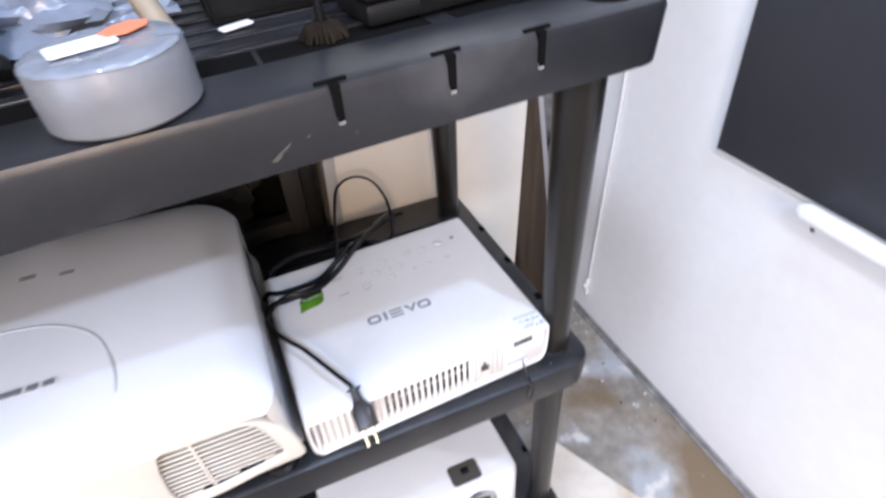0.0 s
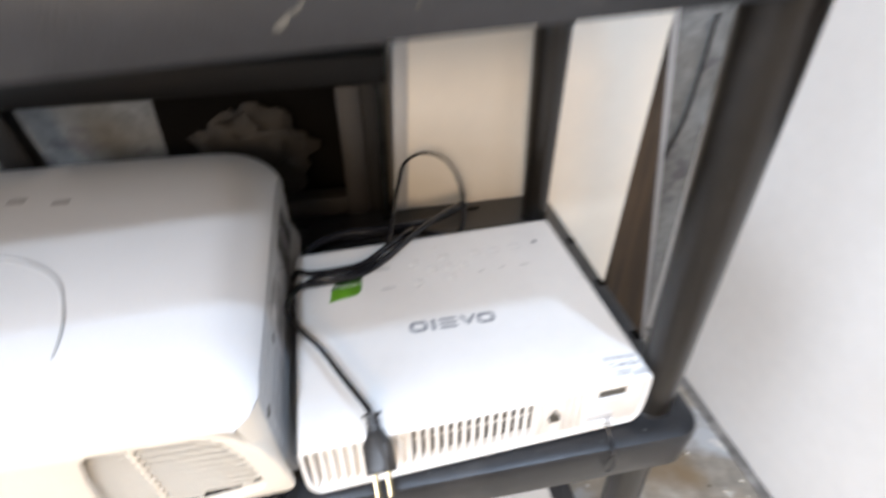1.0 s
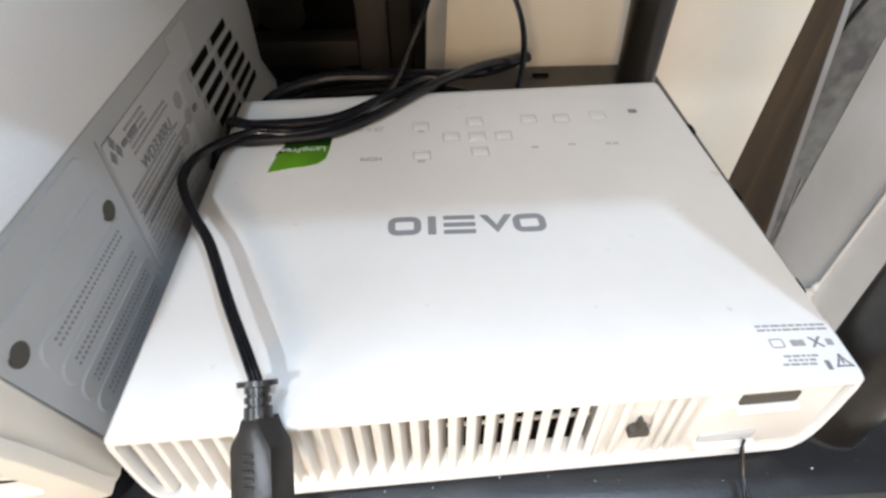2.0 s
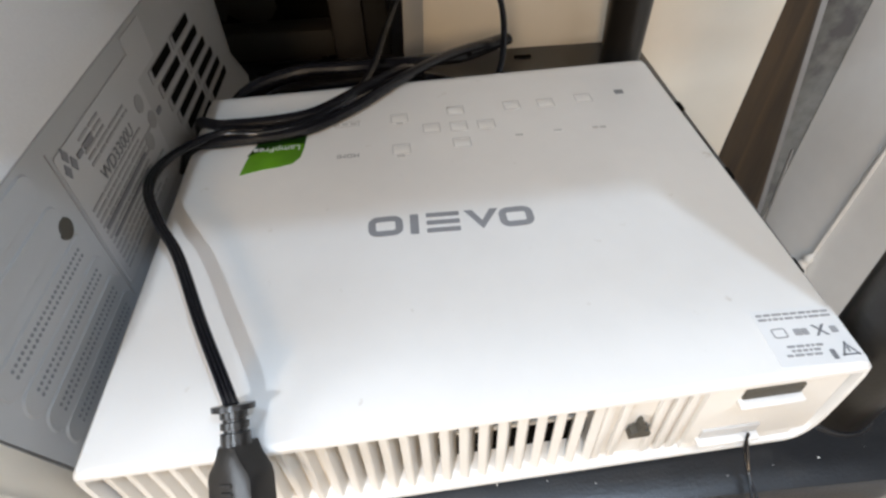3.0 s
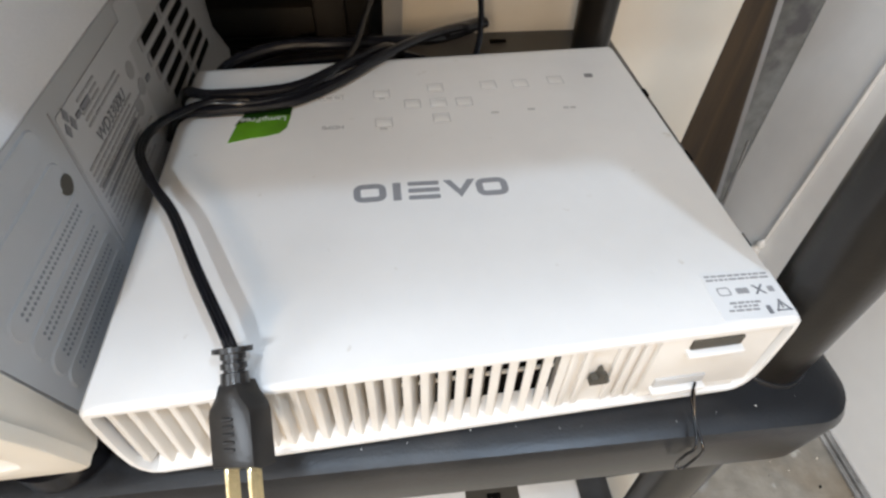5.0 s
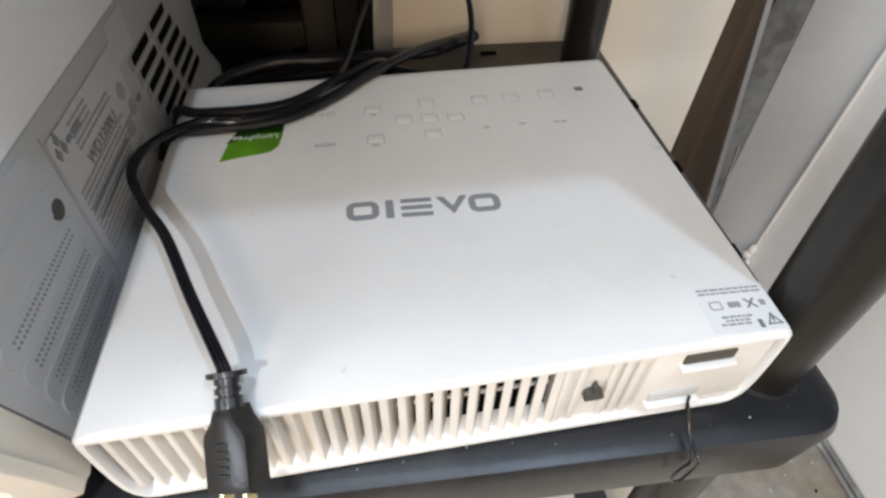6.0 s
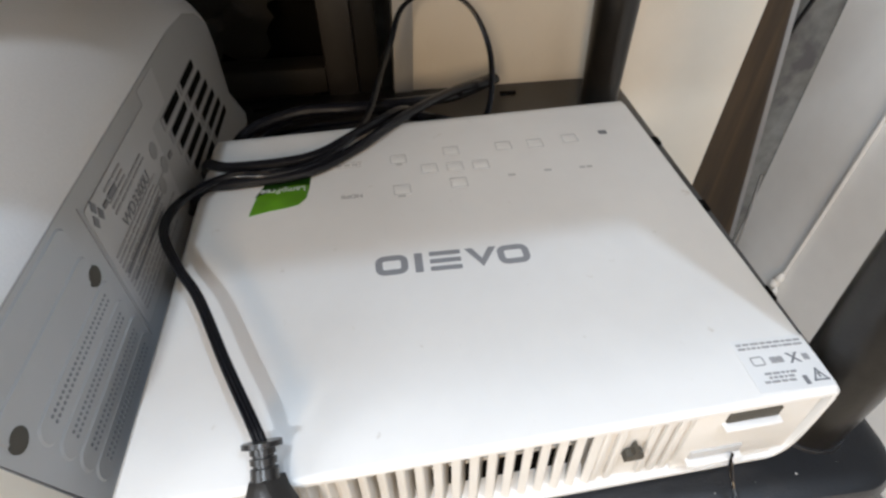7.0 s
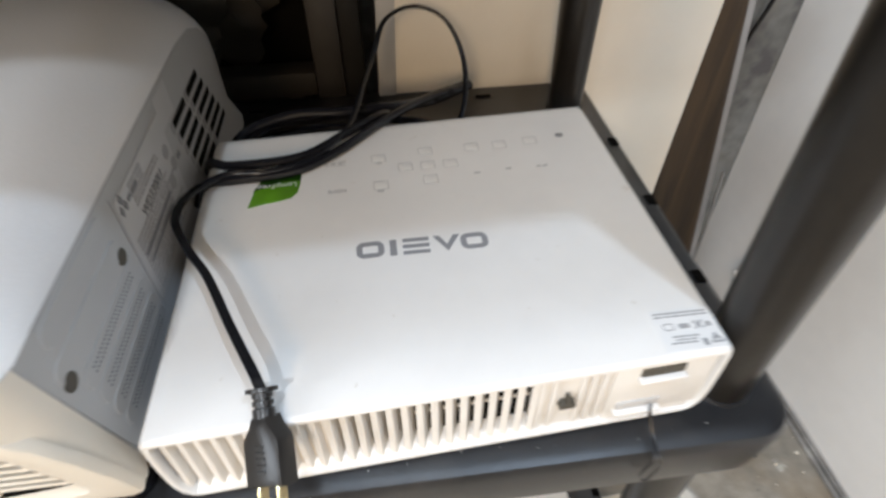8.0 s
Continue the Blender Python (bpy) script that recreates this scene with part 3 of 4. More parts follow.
    # ivory front plate with its opening, in a plane that leans back
    lean = Matrix(((1, 0, 0, 0), (0, -0.196, -0.98, -0.0162), (0, 0.98, -0.196, 0), (0, 0, 0, 1)))
    XM = (X0 + X1) / 2
    right = [(-0.4200, -0.0075), (-0.3850, -0.0020), (-0.3480, 0.0080), (-0.3080, 0.0110), (-0.3020, 0.0160), (-0.3035, 0.0400), (-0.3075, 0.0660), (-0.3140, 0.0900), (-0.3215, 0.1030), (-0.3290, 0.1130), (-0.3410, 0.1200), (-0.3580, 0.1240), (-0.40, 0.1262)]
    outer = right + [(2 * XM - x, z) for x, z in right[::-1]]
    hole = [(-0.3450, 0.0180), (-0.3235, 0.0250), (-0.3210, 0.0310), (-0.3220, 0.0480), (-0.3265, 0.0820), (-0.3335, 0.1050), (-0.3390, 0.1120), (-0.3500, 0.1160), (-0.3600, 0.1172), (-0.4080, 0.1165), (-0.4150, 0.1120), (-0.4230, 0.0800), (-0.4280, 0.0400), (-0.4280, 0.0040), (-0.3900, 0.0080)]
    bm = bmesh.new()
    edges = []
    for outline in (outer, hole):
        vs = [bm.verts.new((x, z, 0)) for x, z in outline]
        edges += [bm.edges.new((vs[k], vs[(k + 1) % len(vs)])) for k in range(len(vs))]
    bmesh.ops.triangle_fill(bm, edges=edges, use_beauty=True)
    g = bmesh.ops.extrude_face_region(bm, geom=bm.faces[:])
    bmesh.ops.translate(bm, vec=(0, 0, -0.006), verts=[v for v in g["geom"] if isinstance(v, bmesh.types.BMVert)])
    rim = [e for e in bm.edges if all(abs(v.co.z) < 1e-6 for v in e.verts) and len(e.link_faces) == 2 and e.calc_face_angle(0) > 1]
    bmesh.ops.bevel(bm, geom=rim, offset=0.0012, segments=2, profile=0.5, affect="EDGES")
    bmesh.ops.transform(bm, matrix=lean @ Matrix.Translation((0, 0, 0.0014)), verts=bm.verts)
    front = part("front_bezel", bm, BEZEL, ob, "ivory plastic front bezel")
    # Near-black back plate gives the outlet its shade.
    grille = part("front_grille", box(-0.436, -0.320, -0.002, 0.122, -0.0150, -0.0135, m=lean), SHADE_BLACK, front, "near-black plate as the shade behind the outlet slats", False)
    for k in range(13):
        z = 0.0065 + k * 0.0089
        xr = -0.3195 - max(0.0, z - 0.05) * 0.12 - max(0.0, z - 0.095) * 0.45
        if z < 0.026:
            xr = -0.3235 - (0.026 - z) * 4.2
        part("grille_slat", box(-0.4300 + max(0.0, z - 0.08) * 0.25, xr, -0.0046, 0.0046, -0.0008, 0.0008, 0.0004, 1, m=lean @ pose(0, z, -0.0078, 58, 0, 0)), BEZEL, grille)
    part("grille_bar", box(-0.0014, 0.0014, 0.006, 0.118, -0.0130, -0.0030, 0.0006, m=lean @ pose(-0.3935, 0, 0, 0, 0, -2)), BEZEL, grille)
    for x in (-0.335, -0.70):
        part("foot", tube(x, 0.002, -0.015, ZB + 0.004, 0.012, 0.010, 24), BEZEL, ob, "ivory round foot")
        part("foot_wheel", tube(x + 0.004, 0.004, -0.0135, -0.002, 0.021, 0.021, 36), RUBBER, ob, "black ribbed levelling wheel")
    for x in (-0.335, -0.70):
        part("foot", tube(x, 0.31, -0.015, ZB + 0.002, 0.010, 0.010, 16), RUBBER, ob)
    # side: grooves, holes, perforation, label, air slots
    S = X1 + 0.0002

    def plate(name, y0, y1, z0, z1, mat, parent, label="", r=0.001, d=0.0006):
        return part(name, prism(rounded(y0, y1, z0, z1, r), d, pose(S, 0, 0) @ Matrix(((0, 0, 1, 0), (1, 0, 0, 0), (0, 1, 0, 0), (0, 0, 0, 1)))), mat, parent, label, False)

    part("seam", box(X1 - 0.001, X1 + 0.0004, -0.004, 0.244, 0.1186, 0.1192), PALE_PRINT, side, "thin seam line")
    part("seam", box(X1 - 0.001, X1 + 0.0006, 0.0835, 0.0840, 0.030, 0.112), PALE_PRINT, side, "thin seam line")
    for z, y0, y1 in ((0.1095, -0.002, 0.070), (0.0925, -0.008, 0.072), (0.0740, 0.002, 0.076), (0.0595, 0.004, 0.078), (0.0455, 0.006, 0.080), (0.0330, 0.008, 0.081)):
        bm = bmesh.new()
        a, b = rounded(y0, y1, z - 0.0058, z + 0.0058, 0.0055), rounded(y0 + 0.002, y1 - 0.002, z - 0.0040, z + 0.0040, 0.0038)
        va = [bm.verts.new((S + 0.0006, y, zz)) for y, zz in a]
        vo = [bm.verts.new((S - 0.001, y * 1.0 + (0.0012 if y > (y0 + y1) / 2 else -0.0012), zz + (0.0012 if zz > z else -0.0012))) for y, zz in a]
        vb = [bm.verts.new((S + 0.0004, y, zz)) for y, zz in b]
        for i in range(len(va)):
            j = (i + 1) % len(va)
            bm.faces.new((vo[i], vo[j], va[j], va[i]))
            bm.faces.new((va[i], va[j], vb[j], vb[i]))
        bm.faces.new(vb)
        g = part("groove", bm, GREY_SIDE, side, "long rounded groove")
        # Raised dots coloured like the shade inside small holes.
        if z < 0.08:
            dots = []
            for i in range(24):
                for j in (-1, 1):
                    y = y0 + 0.009 + i * (y1 - y0 - 0.016) / 23
                    dots.append(lathe([(0.00085, 0), (0.00075, 0.0004)], 6, pose(S + 0.0003, y, z + j * 0.0017, 0, 90, 0)))
            tagged(part("perforation", merge(*dots), PRINT, g, "rows of grey dots as the shade in small holes", False), kind="stuff")
    for y in (0.0706, -0.0036):
        # Discs on the surface, coloured as the holes' shade.
        part("screw_hole", lathe([(0.0046, -0.001), (0.0046, 0.0009)], 20, pose(X1, y, 0.0862, 0, 90, 0)), HOLE_SCUFF_GREY, side, "dark disc as the shade in a screw hole")
    lab = plate("rating_label", 0.086, 0.176, 0.036, 0.108, RATING, side, "pale rating label with grey print", 0.002, 0.0004)
    rng = random.Random(5)
    for k in range(20):
        z = 0.1030 - k * 0.0032
        if 5 <= k <= 7:
            continue
        y = 0.106 if k < 5 else 0.090
        end = 0.128 if k < 3 else rng.uniform(0.150, 0.170)
        while y < end:
            w = rng.uniform(0.004, 0.014)
            plate("print_bar", y, min(y + w, end), z, z + 0.0013, PALE_PRINT, lab, "", 0.0003, 0.0008)
            y += w + 0.0012
    for dy, dz in ((0, 0.0045), (-0.0030, -0.001), (0.0030, -0.001)):
        yy, zz = 0.093 + dy, 0.1005 + dz
        part("maker_mark", prism([(yy, zz - 0.0035), (yy + 0.0022, zz), (yy, zz + 0.0035), (yy - 0.0022, zz)], 0.0009, pose(S, 0, 0) @ Matrix(((0, 0, 1, 0), (1, 0, 0, 0), (0, 1, 0, 0), (0, 0, 0, 1)))), PRINT, lab, "", False)
    for y0, y1, z0, z1 in ((0.092, 0.150, 0.0655, 0.0672), (0.094, 0.146, 0.0588, 0.0602), (0.100, 0.105, 0.0985, 0.1008), (0.107, 0.116, 0.0985, 0.1012)):
        plate("print_bar", y0, y1, z0, z1, PRINT, lab, "", 0.0003, 0.0010)
    cu = bpy.data.curves.new("model_text", "FONT")
    cu.body, cu.size, cu.extrude = "WD3300U", 0.0090, 0.0001
    tx = new("model_text", cu)
    tx.matrix_world = Matrix.Translation((S + 0.0009, 0.108, 0.0800)) @ Matrix(((0, 0, 1, 0), (1, 0, 0, 0), (0, 1, 0, 0), (0, 0, 0, 1)))
    cu.materials.append(PRINT)
    tx.parent = lab
    for y, z in ((0.166, 0.086), (0.172, 0.073), (0.160, 0.067)):
        part("approval_mark", lathe([(0.0048, 0), (0.0048, 0.0007)], 20, pose(S, y, z, 0, 90, 0)), PALE_PRINT, lab, "", False)
    plate("print_bar", 0.181, 0.187, 0.070, 0.073, PRINT, side, "", 0.0003)
    plate("notice", 0.176, 0.205, 0.094, 0.116, RATING, side, "small pale notice", 0.001, 0.0003)
    for k in range(6):
        z, w, y0 = 0.0270 + k * 0.0112, 0.0385 + 0.0017 * (5 - k), 0.1900 + 0.0046 * (5 - k)
        for c in (0, 1):
            ya = y0 + c * (w + 0.0048)
            # No slot is cut: a grey plate with its shade laid on.
            slot = plate("air_slot", ya, ya + w, z, z + 0.0078, PALE_PRINT, side, "grey plate for the inner wall of an air slot", 0.001, 0.0004)
            plate("slot_depth", ya + 0.0045, ya + w - 0.0003, z + 0.0018, z + 0.0075, SHADE_BLACK, slot, "near-black plate as the slot's shade", 0.001, 0.0006)
    # keypad cover line and mark on top
    part("top_line", sweep([(-0.445, -0.012, 0.1340), (-0.436, 0.02, 0.1428), (-0.440, 0.06, 0.1484), (-0.458, 0.10, 0.1507), (-0.50, 0.13, 0.1521), (-0.56, 0.14, 0.1525)], ring(0.0016, 6, 0.6), 6), GREY_SIDE, top, "shallow curved seam")
    for x0, x1 in ((-0.535, -0.512), (-0.507, -0.499), (-0.494, -0.486)):
        part("logo_shape", box(x0, x1, 0.048, 0.054, 0.1488, 0.1504), PRINT, top, "grey maker's mark of plain shapes")
    for x, y in ((-0.52, 0.20), (-0.545, 0.205), (-0.53, 0.225), (-0.56, 0.19), (-0.49, 0.215)):
        part("key", box(x - 0.008, x + 0.008, y - 0.004, y + 0.004, 0.1490, 0.1520, 0.001), PALE_PRINT, top, "small grey key")
    return ob


large_projector()


# ---- the power cord over the flat projector ----
def power_cord():
    ob = thing("power_cord", pose(0, 0, 0.5), "black flat power cord with a two-pin plug, coiled over the projectors", "cable")
    run = [(-0.2385, -0.001, 0.0120), (-0.2425, 0.0075, 0.0145), (-0.2565, 0.0355, 0.0155), (-0.2745, 0.0735, 0.0150), (-0.2900, 0.0985, 0.0140), (-0.3035, 0.1285, 0.0125), (-0.3000, 0.1550, 0.0110), (-0.2800, 0.1770, 0.0095),
           (-0.2560, 0.1780, 0.0085), (-0.2290, 0.1890, 0.0070), (-0.2050, 0.2150, 0.0070), (-0.1930, 0.2500, 0.0060), (-0.1840, 0.2900, 0.0120), (-0.1730, 0.3300, 0.0200), (-0.1600, 0.3520, 0.0400), (-0.1330, 0.3580, 0.0480), (-0.1060, 0.3500, 0.0370),
           (-0.0920, 0.3300, 0.0080), (-0.0960, 0.3000, -0.0220), (-0.1100, 0.2850, -0.0350), (-0.1350, 0.2900, -0.0400)]
    lead = part("lead", sweep(run, [(u * 0.0025, v * 0.0017) for u, v in ring(1, 12)], 10), RUBBER, ob, "flat ribbed black lead")
    for u in (-0.0016, 0.0, 0.0016):
        part("lead_rib", sweep([(x + u, y, z + 0.0012) for x, y, z in run[:9]], ring(0.0011, 8), 8), RUBBER, lead)
    part("lead", sweep([(-0.3045, 0.172, -0.012), (-0.2960, 0.176, 0.0030), (-0.2750, 0.176, 0.0050), (-0.2350, 0.182, 0.0045), (-0.2050, 0.203, 0.0045), (-0.1780, 0.232, 0.0045), (-0.1500, 0.264, 0.0010), (-0.1200, 0.300, -0.0080), (-0.0890, 0.330, -0.0190)], ring(0.0036, 10), 8), RUBBER, ob)
    part("lead", sweep([(-0.3030, 0.212, -0.012), (-0.2960, 0.200, 0.0040), (-0.2780, 0.191, 0.0065), (-0.2320, 0.195, 0.0070), (-0.2000, 0.222, 0.0065), (-0.1700, 0.258, 0.0), (-0.1550, 0.300, -0.0300)], ring(0.0034, 10), 8), RUBBER, ob)
    part("lead", sweep([(-0.3010, 0.228, -0.040), (-0.2900, 0.262, -0.016), (-0.2500, 0.276, -0.006), (-0.2050, 0.274, -0.004), (-0.1600, 0.284, -0.008), (-0.1250, 0.303, -0.016), (-0.0860, 0.333, -0.019)], ring(0.0042, 10), 8), RUBBER, ob)
    part("lead", sweep([(-0.2950, 0.292, -0.052), (-0.2700, 0.300, -0.034), (-0.2200, 0.296, -0.026), (-0.1700, 0.290, -0.022), (-0.1300, 0.286, -0.030), (-0.1000, 0.295, -0.048)], ring(0.0044, 10), 8), RUBBER, ob)
    part("lead", sweep([(-0.3000, 0.262, -0.054), (-0.2550, 0.272, -0.032), (-0.2100, 0.270, -0.024), (-0.1500, 0.272, -0.028), (-0.1150, 0.275, -0.050)], ring(0.0046, 10), 8), RUBBER, ob)
    part("connector", sweep([(-0.1230, 0.303, -0.012), (-0.1050, 0.318, -0.015), (-0.0865, 0.333, -0.018)], [(u * 0.0062, v * 0.0046) for u, v in ring(1, 12)], 6), RUBBER, ob, "blunt black connector at the end of the cord")
    m = Matrix.Translation((-0.2385, -0.0005, 0.0120)) @ pose(0, 0, 0, 36, 0, 4) @ pose(0, 0, 0, 0, -30, 0) @ Matrix.Diagonal((0.84, 0.97, 0.86, 1))
    # strain relief, body and blades, pointing to -y
    turn = m @ pose(0, 0, 0, 90, 0, 0)
    part("strain_relief", lathe([(0.0094, -0.001), (0.0094, 0.0010), (0.0060, 0.0014), (0.0060, 0.0036), (0.0050, 0.0038), (0.0050, 0.0048), (0.0062, 0.0050), (0.0062, 0.0072), (0.0050, 0.0074), (0.0050, 0.0084), (0.0064, 0.0086), (0.0066, 0.0130)], 24, turn @ Matrix.Diagonal((1, 0.85, 1, 1))), PLUG, ob, "ridged rubber strain relief")
    shape = [(-0.0052, -0.012), (-0.0075, -0.0165), (-0.0115, -0.0210), (-0.0125, -0.0240), (-0.0125, -0.0440), (0.0125, -0.0440), (0.0125, -0.0240), (0.0115, -0.0210), (0.0075, -0.0165), (0.0052, -0.012)]
    plug = part("plug", prism(shape, 0.0130, m @ Matrix.Translation((0, 0, -0.0065)), r=0.0036), PLUG, ob, "black moulded plug")
    for k in range(5):
        part("grip_ridge", box(-0.0030, 0.0030, -0.0370 + k * 0.0028, -0.0358 + k * 0.0028, 0.0062, 0.0072, 0.0003, 1, m=m), PLUG, plug)
    for x in (-0.00635, 0.00635):
        part("blade", box(x - 0.0010, x + 0.0010, -0.0615, -0.0435, -0.0036, 0.0036, 0.0004, 1, m=m), BRASS, plug, "brass blade")
    return ob


power_cord()


# ---- lower shelf ----
def small_projector():
    ob = thing("small_projector", pose(0, 0, 0.062), "small white projector with a round lens on the lowest shelf", "projector")
    body = part("body", prism(rounded(-0.32, -0.020, 0.012, 0.24, 0.022, 6), 0.105, Matrix.Translation((0, 0, 0.012)), r=0.012), WHITE_PLASTIC, ob)
    # Plate on the lid; the opening's shade is its colour.
    part("focus_window", prism(rounded(-0.126, -0.078, 0.028, 0.062, 0.006), 0.0012, Matrix.Translation((0, 0, 0.1164))), HOLE_SCUFF_GREY, body, "dark plate as the shaded focus opening")
    part("focus_wheel", lathe([(0.010, 0), (0.010, 0.012)], 24, pose(-0.107, 0.047, 0.1095, 0, 90, 0)), BLACK, body, "black focus wheel")
    lens = part("lens_ring", lathe([(0.030, 0), (0.030, 0.006), (0.026, 0.008), (0.024, 0.004), (0.024, 0)], 36, pose(-0.095, 0.0125, 0.078, 90, 0, 0), closed=True), CHROME, body, "grey lens ring")
    part("lens_glass", lathe([(0.024, 0), (0.018, 0.003), (0.008, 0.005)], 32, pose(-0.095, 0.0125, 0.078, 90, 0, 0)), GLASS_DARK, lens, "dark lens glass")
    for x in (-0.29, -0.05):
        part("foot", tube(x, 0.05, 0.0, 0.014, 0.010, 0.010, 16), RUBBER, ob)
        part("foot", tube(x, 0.21, 0.0, 0.014, 0.010, 0.010, 16), RUBBER, ob)


small_projector()
tagged(part("cardboard_sheet", prism([(0.1247, 0.12), (0.21, -0.062), (0.36, -0.42), (-0.3, -0.48), (-0.3, 0.10)], 0.003, Matrix.Translation((0, 0, 0.0))), PAPER, None, "pale cardboard sheet lying on the concrete floor", False), category="cardboard")


# ---- behind the shelving ----
def leaning_board():
    ob = thing("white_board", pose(0, 0.408, 0, 0, 2.4, 0), "cream white panel standing behind the shelving", "panel")
    face = part("face", box(-0.188, 0.176, 0.0, 0.085, 0.0, 1.30, 0.002), CREAM, ob)
    # Grey strip on the face stands in for the board's bluish-lit side edge.
    part("edge_strip", box(-0.1895, -0.171, -0.0025, 0.03, 0.0, 1.30, 0.001), GREY_SIDE, face, "grey strip as the board's lit edge")


leaning_board()
tagged(part("timber_plank", box(-0.046, 0.046, -0.014, 0.014, 0.0, 0.95, 0.0125, 4, m=pose(0.286, 0.462, 0.0, 0, -8.2, 0)), WOOD, None, "dark brown rough timber leaning in the corner", False), category="timber")
tagged(part("metal_strip", box(-0.007, 0.007, -0.003, 0.003, 0.0, 0.92, 0.001, m=pose(0.346, 0.478, 0.0, 0, -8.2, 0)), CHROME, None, "narrow grey metal strip leaning in the corner", False), category="strip")
tagged(part("hanging_cable", sweep([(0.335, 0.497, 0.66), (0.325, 0.497, 0.505), (0.303, 0.497, 0.415), (0.303, 0.497, 0.33), (0.322, 0.497, 0.22), (0.335, 0.497, 0.12), (0.34, 0.497, 0.0)], ring(0.0028, 8), 8), RUBBER, None, "black cord hanging in the bare corner"), category="cable")
tagged(part("metal_rod", sweep([(0.318, 0.440, 0.0), (0.316, 0.440, 0.14), (0.308, 0.444, 0.26)], ring(0.0016, 8), 6), CHROME, None, "thin bent metal rod standing in the corner"), category="rod")
tagged(part("pull_cord", sweep([(WX - 0.004, 0.376, 0.80), (WX - 0.004, 0.376, 0.58), (WX - 0.004, 0.384, 0.40), (WX - 0.004, 0.390, 0.25), (WX - 0.004, 0.396, 0.12), (WX - 0.004, 0.398, 0.06)], ring(0.0026, 10), 8, (1, 0, 0)), CORD, None, "thin white cord hanging down the wall"), category="cord")


def cord_knot():
    return tagged(part("cord_tassel", merge(*(lathe([(0.002, 0.0), (r, 0.004), (r, 0.010), (0.002, 0.016)], 12, Matrix.Translation((WX - 0.007, 0.396 + dy, z))) for r, dy, z in ((0.006, 0, 0.095), (0.007, 0.004, 0.080), (0.005, -0.003, 0.068)))), CORD, None, "frayed knot of white cord near the floor"), category="cord")


cord_knot()


def black_stand():
    ob = thing("black_stand", pose(0, 0.41, 0), "old black wooden stand behind the shelving", "stand")
    part("rail", box(-0.95, -0.172, 0.0, 0.05, 0.622, 0.658, 0.003), BLACK, ob)
    part("leg", box(-0.236, -0.206, 0.0, 0.03, 0.0, 0.622, 0.002), material("worn_black_paint", (0.009, 0.0065, 0.005), 0.5, grain=0.3, patch=0.3), ob, "brown-black leg")
    part("side_panel", box(-0.206, -0.184, 0.004, 0.09, 0.0, 0.622, 0.002), BLACK, ob)
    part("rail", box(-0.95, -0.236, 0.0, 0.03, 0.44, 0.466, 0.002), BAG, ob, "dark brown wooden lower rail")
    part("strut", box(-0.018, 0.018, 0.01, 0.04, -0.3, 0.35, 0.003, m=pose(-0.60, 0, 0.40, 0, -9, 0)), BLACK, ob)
    # Near-black sheet added behind the leg to keep that gap in shade.
    part("back_panel", box(-0.47, -0.236, 0.07, 0.08, 0.0, 0.622), SHADE_BLACK, ob)


black_stand()


def crumpled(name, x, y, z, sx, sy, sz, mat, label, category, seed):
    bm = bmesh.new()
    bmesh.ops.create_icosphere(bm, subdivisions=4, radius=1)
    for v in bm.verts:
        k = 0.8 + 0.5 * noise.noise(v.co * 2.1 + Vector((seed, 0, 0))) + 0.25 * abs(noise.noise(v.co * 5.3 + Vector((0, seed, 0))))
        v.co = Vector((v.co.x * sx, v.co.y * sy, v.co.z * sz)) * k
    low = min(v.co.z for v in bm.verts)
    bmesh.ops.translate(bm, vec=(x, y, z - low), verts=bm.verts)
    return tagged(part(name, bm, mat, None, label), category=category)


# Bag and paper carry their shade in the darkened colour.
tagged(part("paper_bag", box(-0.46, -0.25, 0.425, 0.47, 0.0, 0.44, 0.01), BAG, None, "brown kraft paper bag, colour darkened for the shade behind the shelving"), category="bag")
crumpled("crumpled_paper", -0.36, 0.447, 0.438, 0.085, 0.026, 0.07, BAG, "crumpled brown kraft paper on the bag, colour darkened for its shade", "paper", 3.1)


# ---- on the wall ----
def wall_panel():
    ob = thing("wall_screen", pose(WX, 0, 0), "flat charcoal panel hung on the white wall", "panel")
    part("sheet", box(-0.012, -0.002, -0.75, 0.146, 0.567, 1.20, 0.001), PANEL, ob)
    part("frame_edge", box(-0.0125, -0.0015, -0.75, 0.146, 0.5645, 0.567), material("pale_edge", (0.5, 0.47, 0.42), 0.6), ob, "pale cut edge")
    return ob


wall_panel()


def white_tube():
    ob = thing("white_tube", pose(0.350, -0.0205, 0.561, 0, 0, 0), "white plastic tube fixed along the foot of the panel", "tube")
    m = pose(0, 0, 0, 90, 0, 0)
    part("pipe", lathe([(0.0105, 0.0), (0.0125, 0.002), (0.0125, 0.70)], 32, m), TUBE, ob)
    part("end_cap", lathe([(0.006, -0.006), (0.0095, -0.005), (0.0105, 0.0)], 32, m), TUBE, ob)
    part("bracket", box(0.004, 0.027, -0.05, -0.03, -0.018, -0.006, 0.002), TUBE, ob)
    part("screw", lathe([(0.003, 0), (0.003, 0.003)], 12, pose(-0.008, -0.022, -0.012, 60, 0, 0)), BLACK, ob)


white_tube()


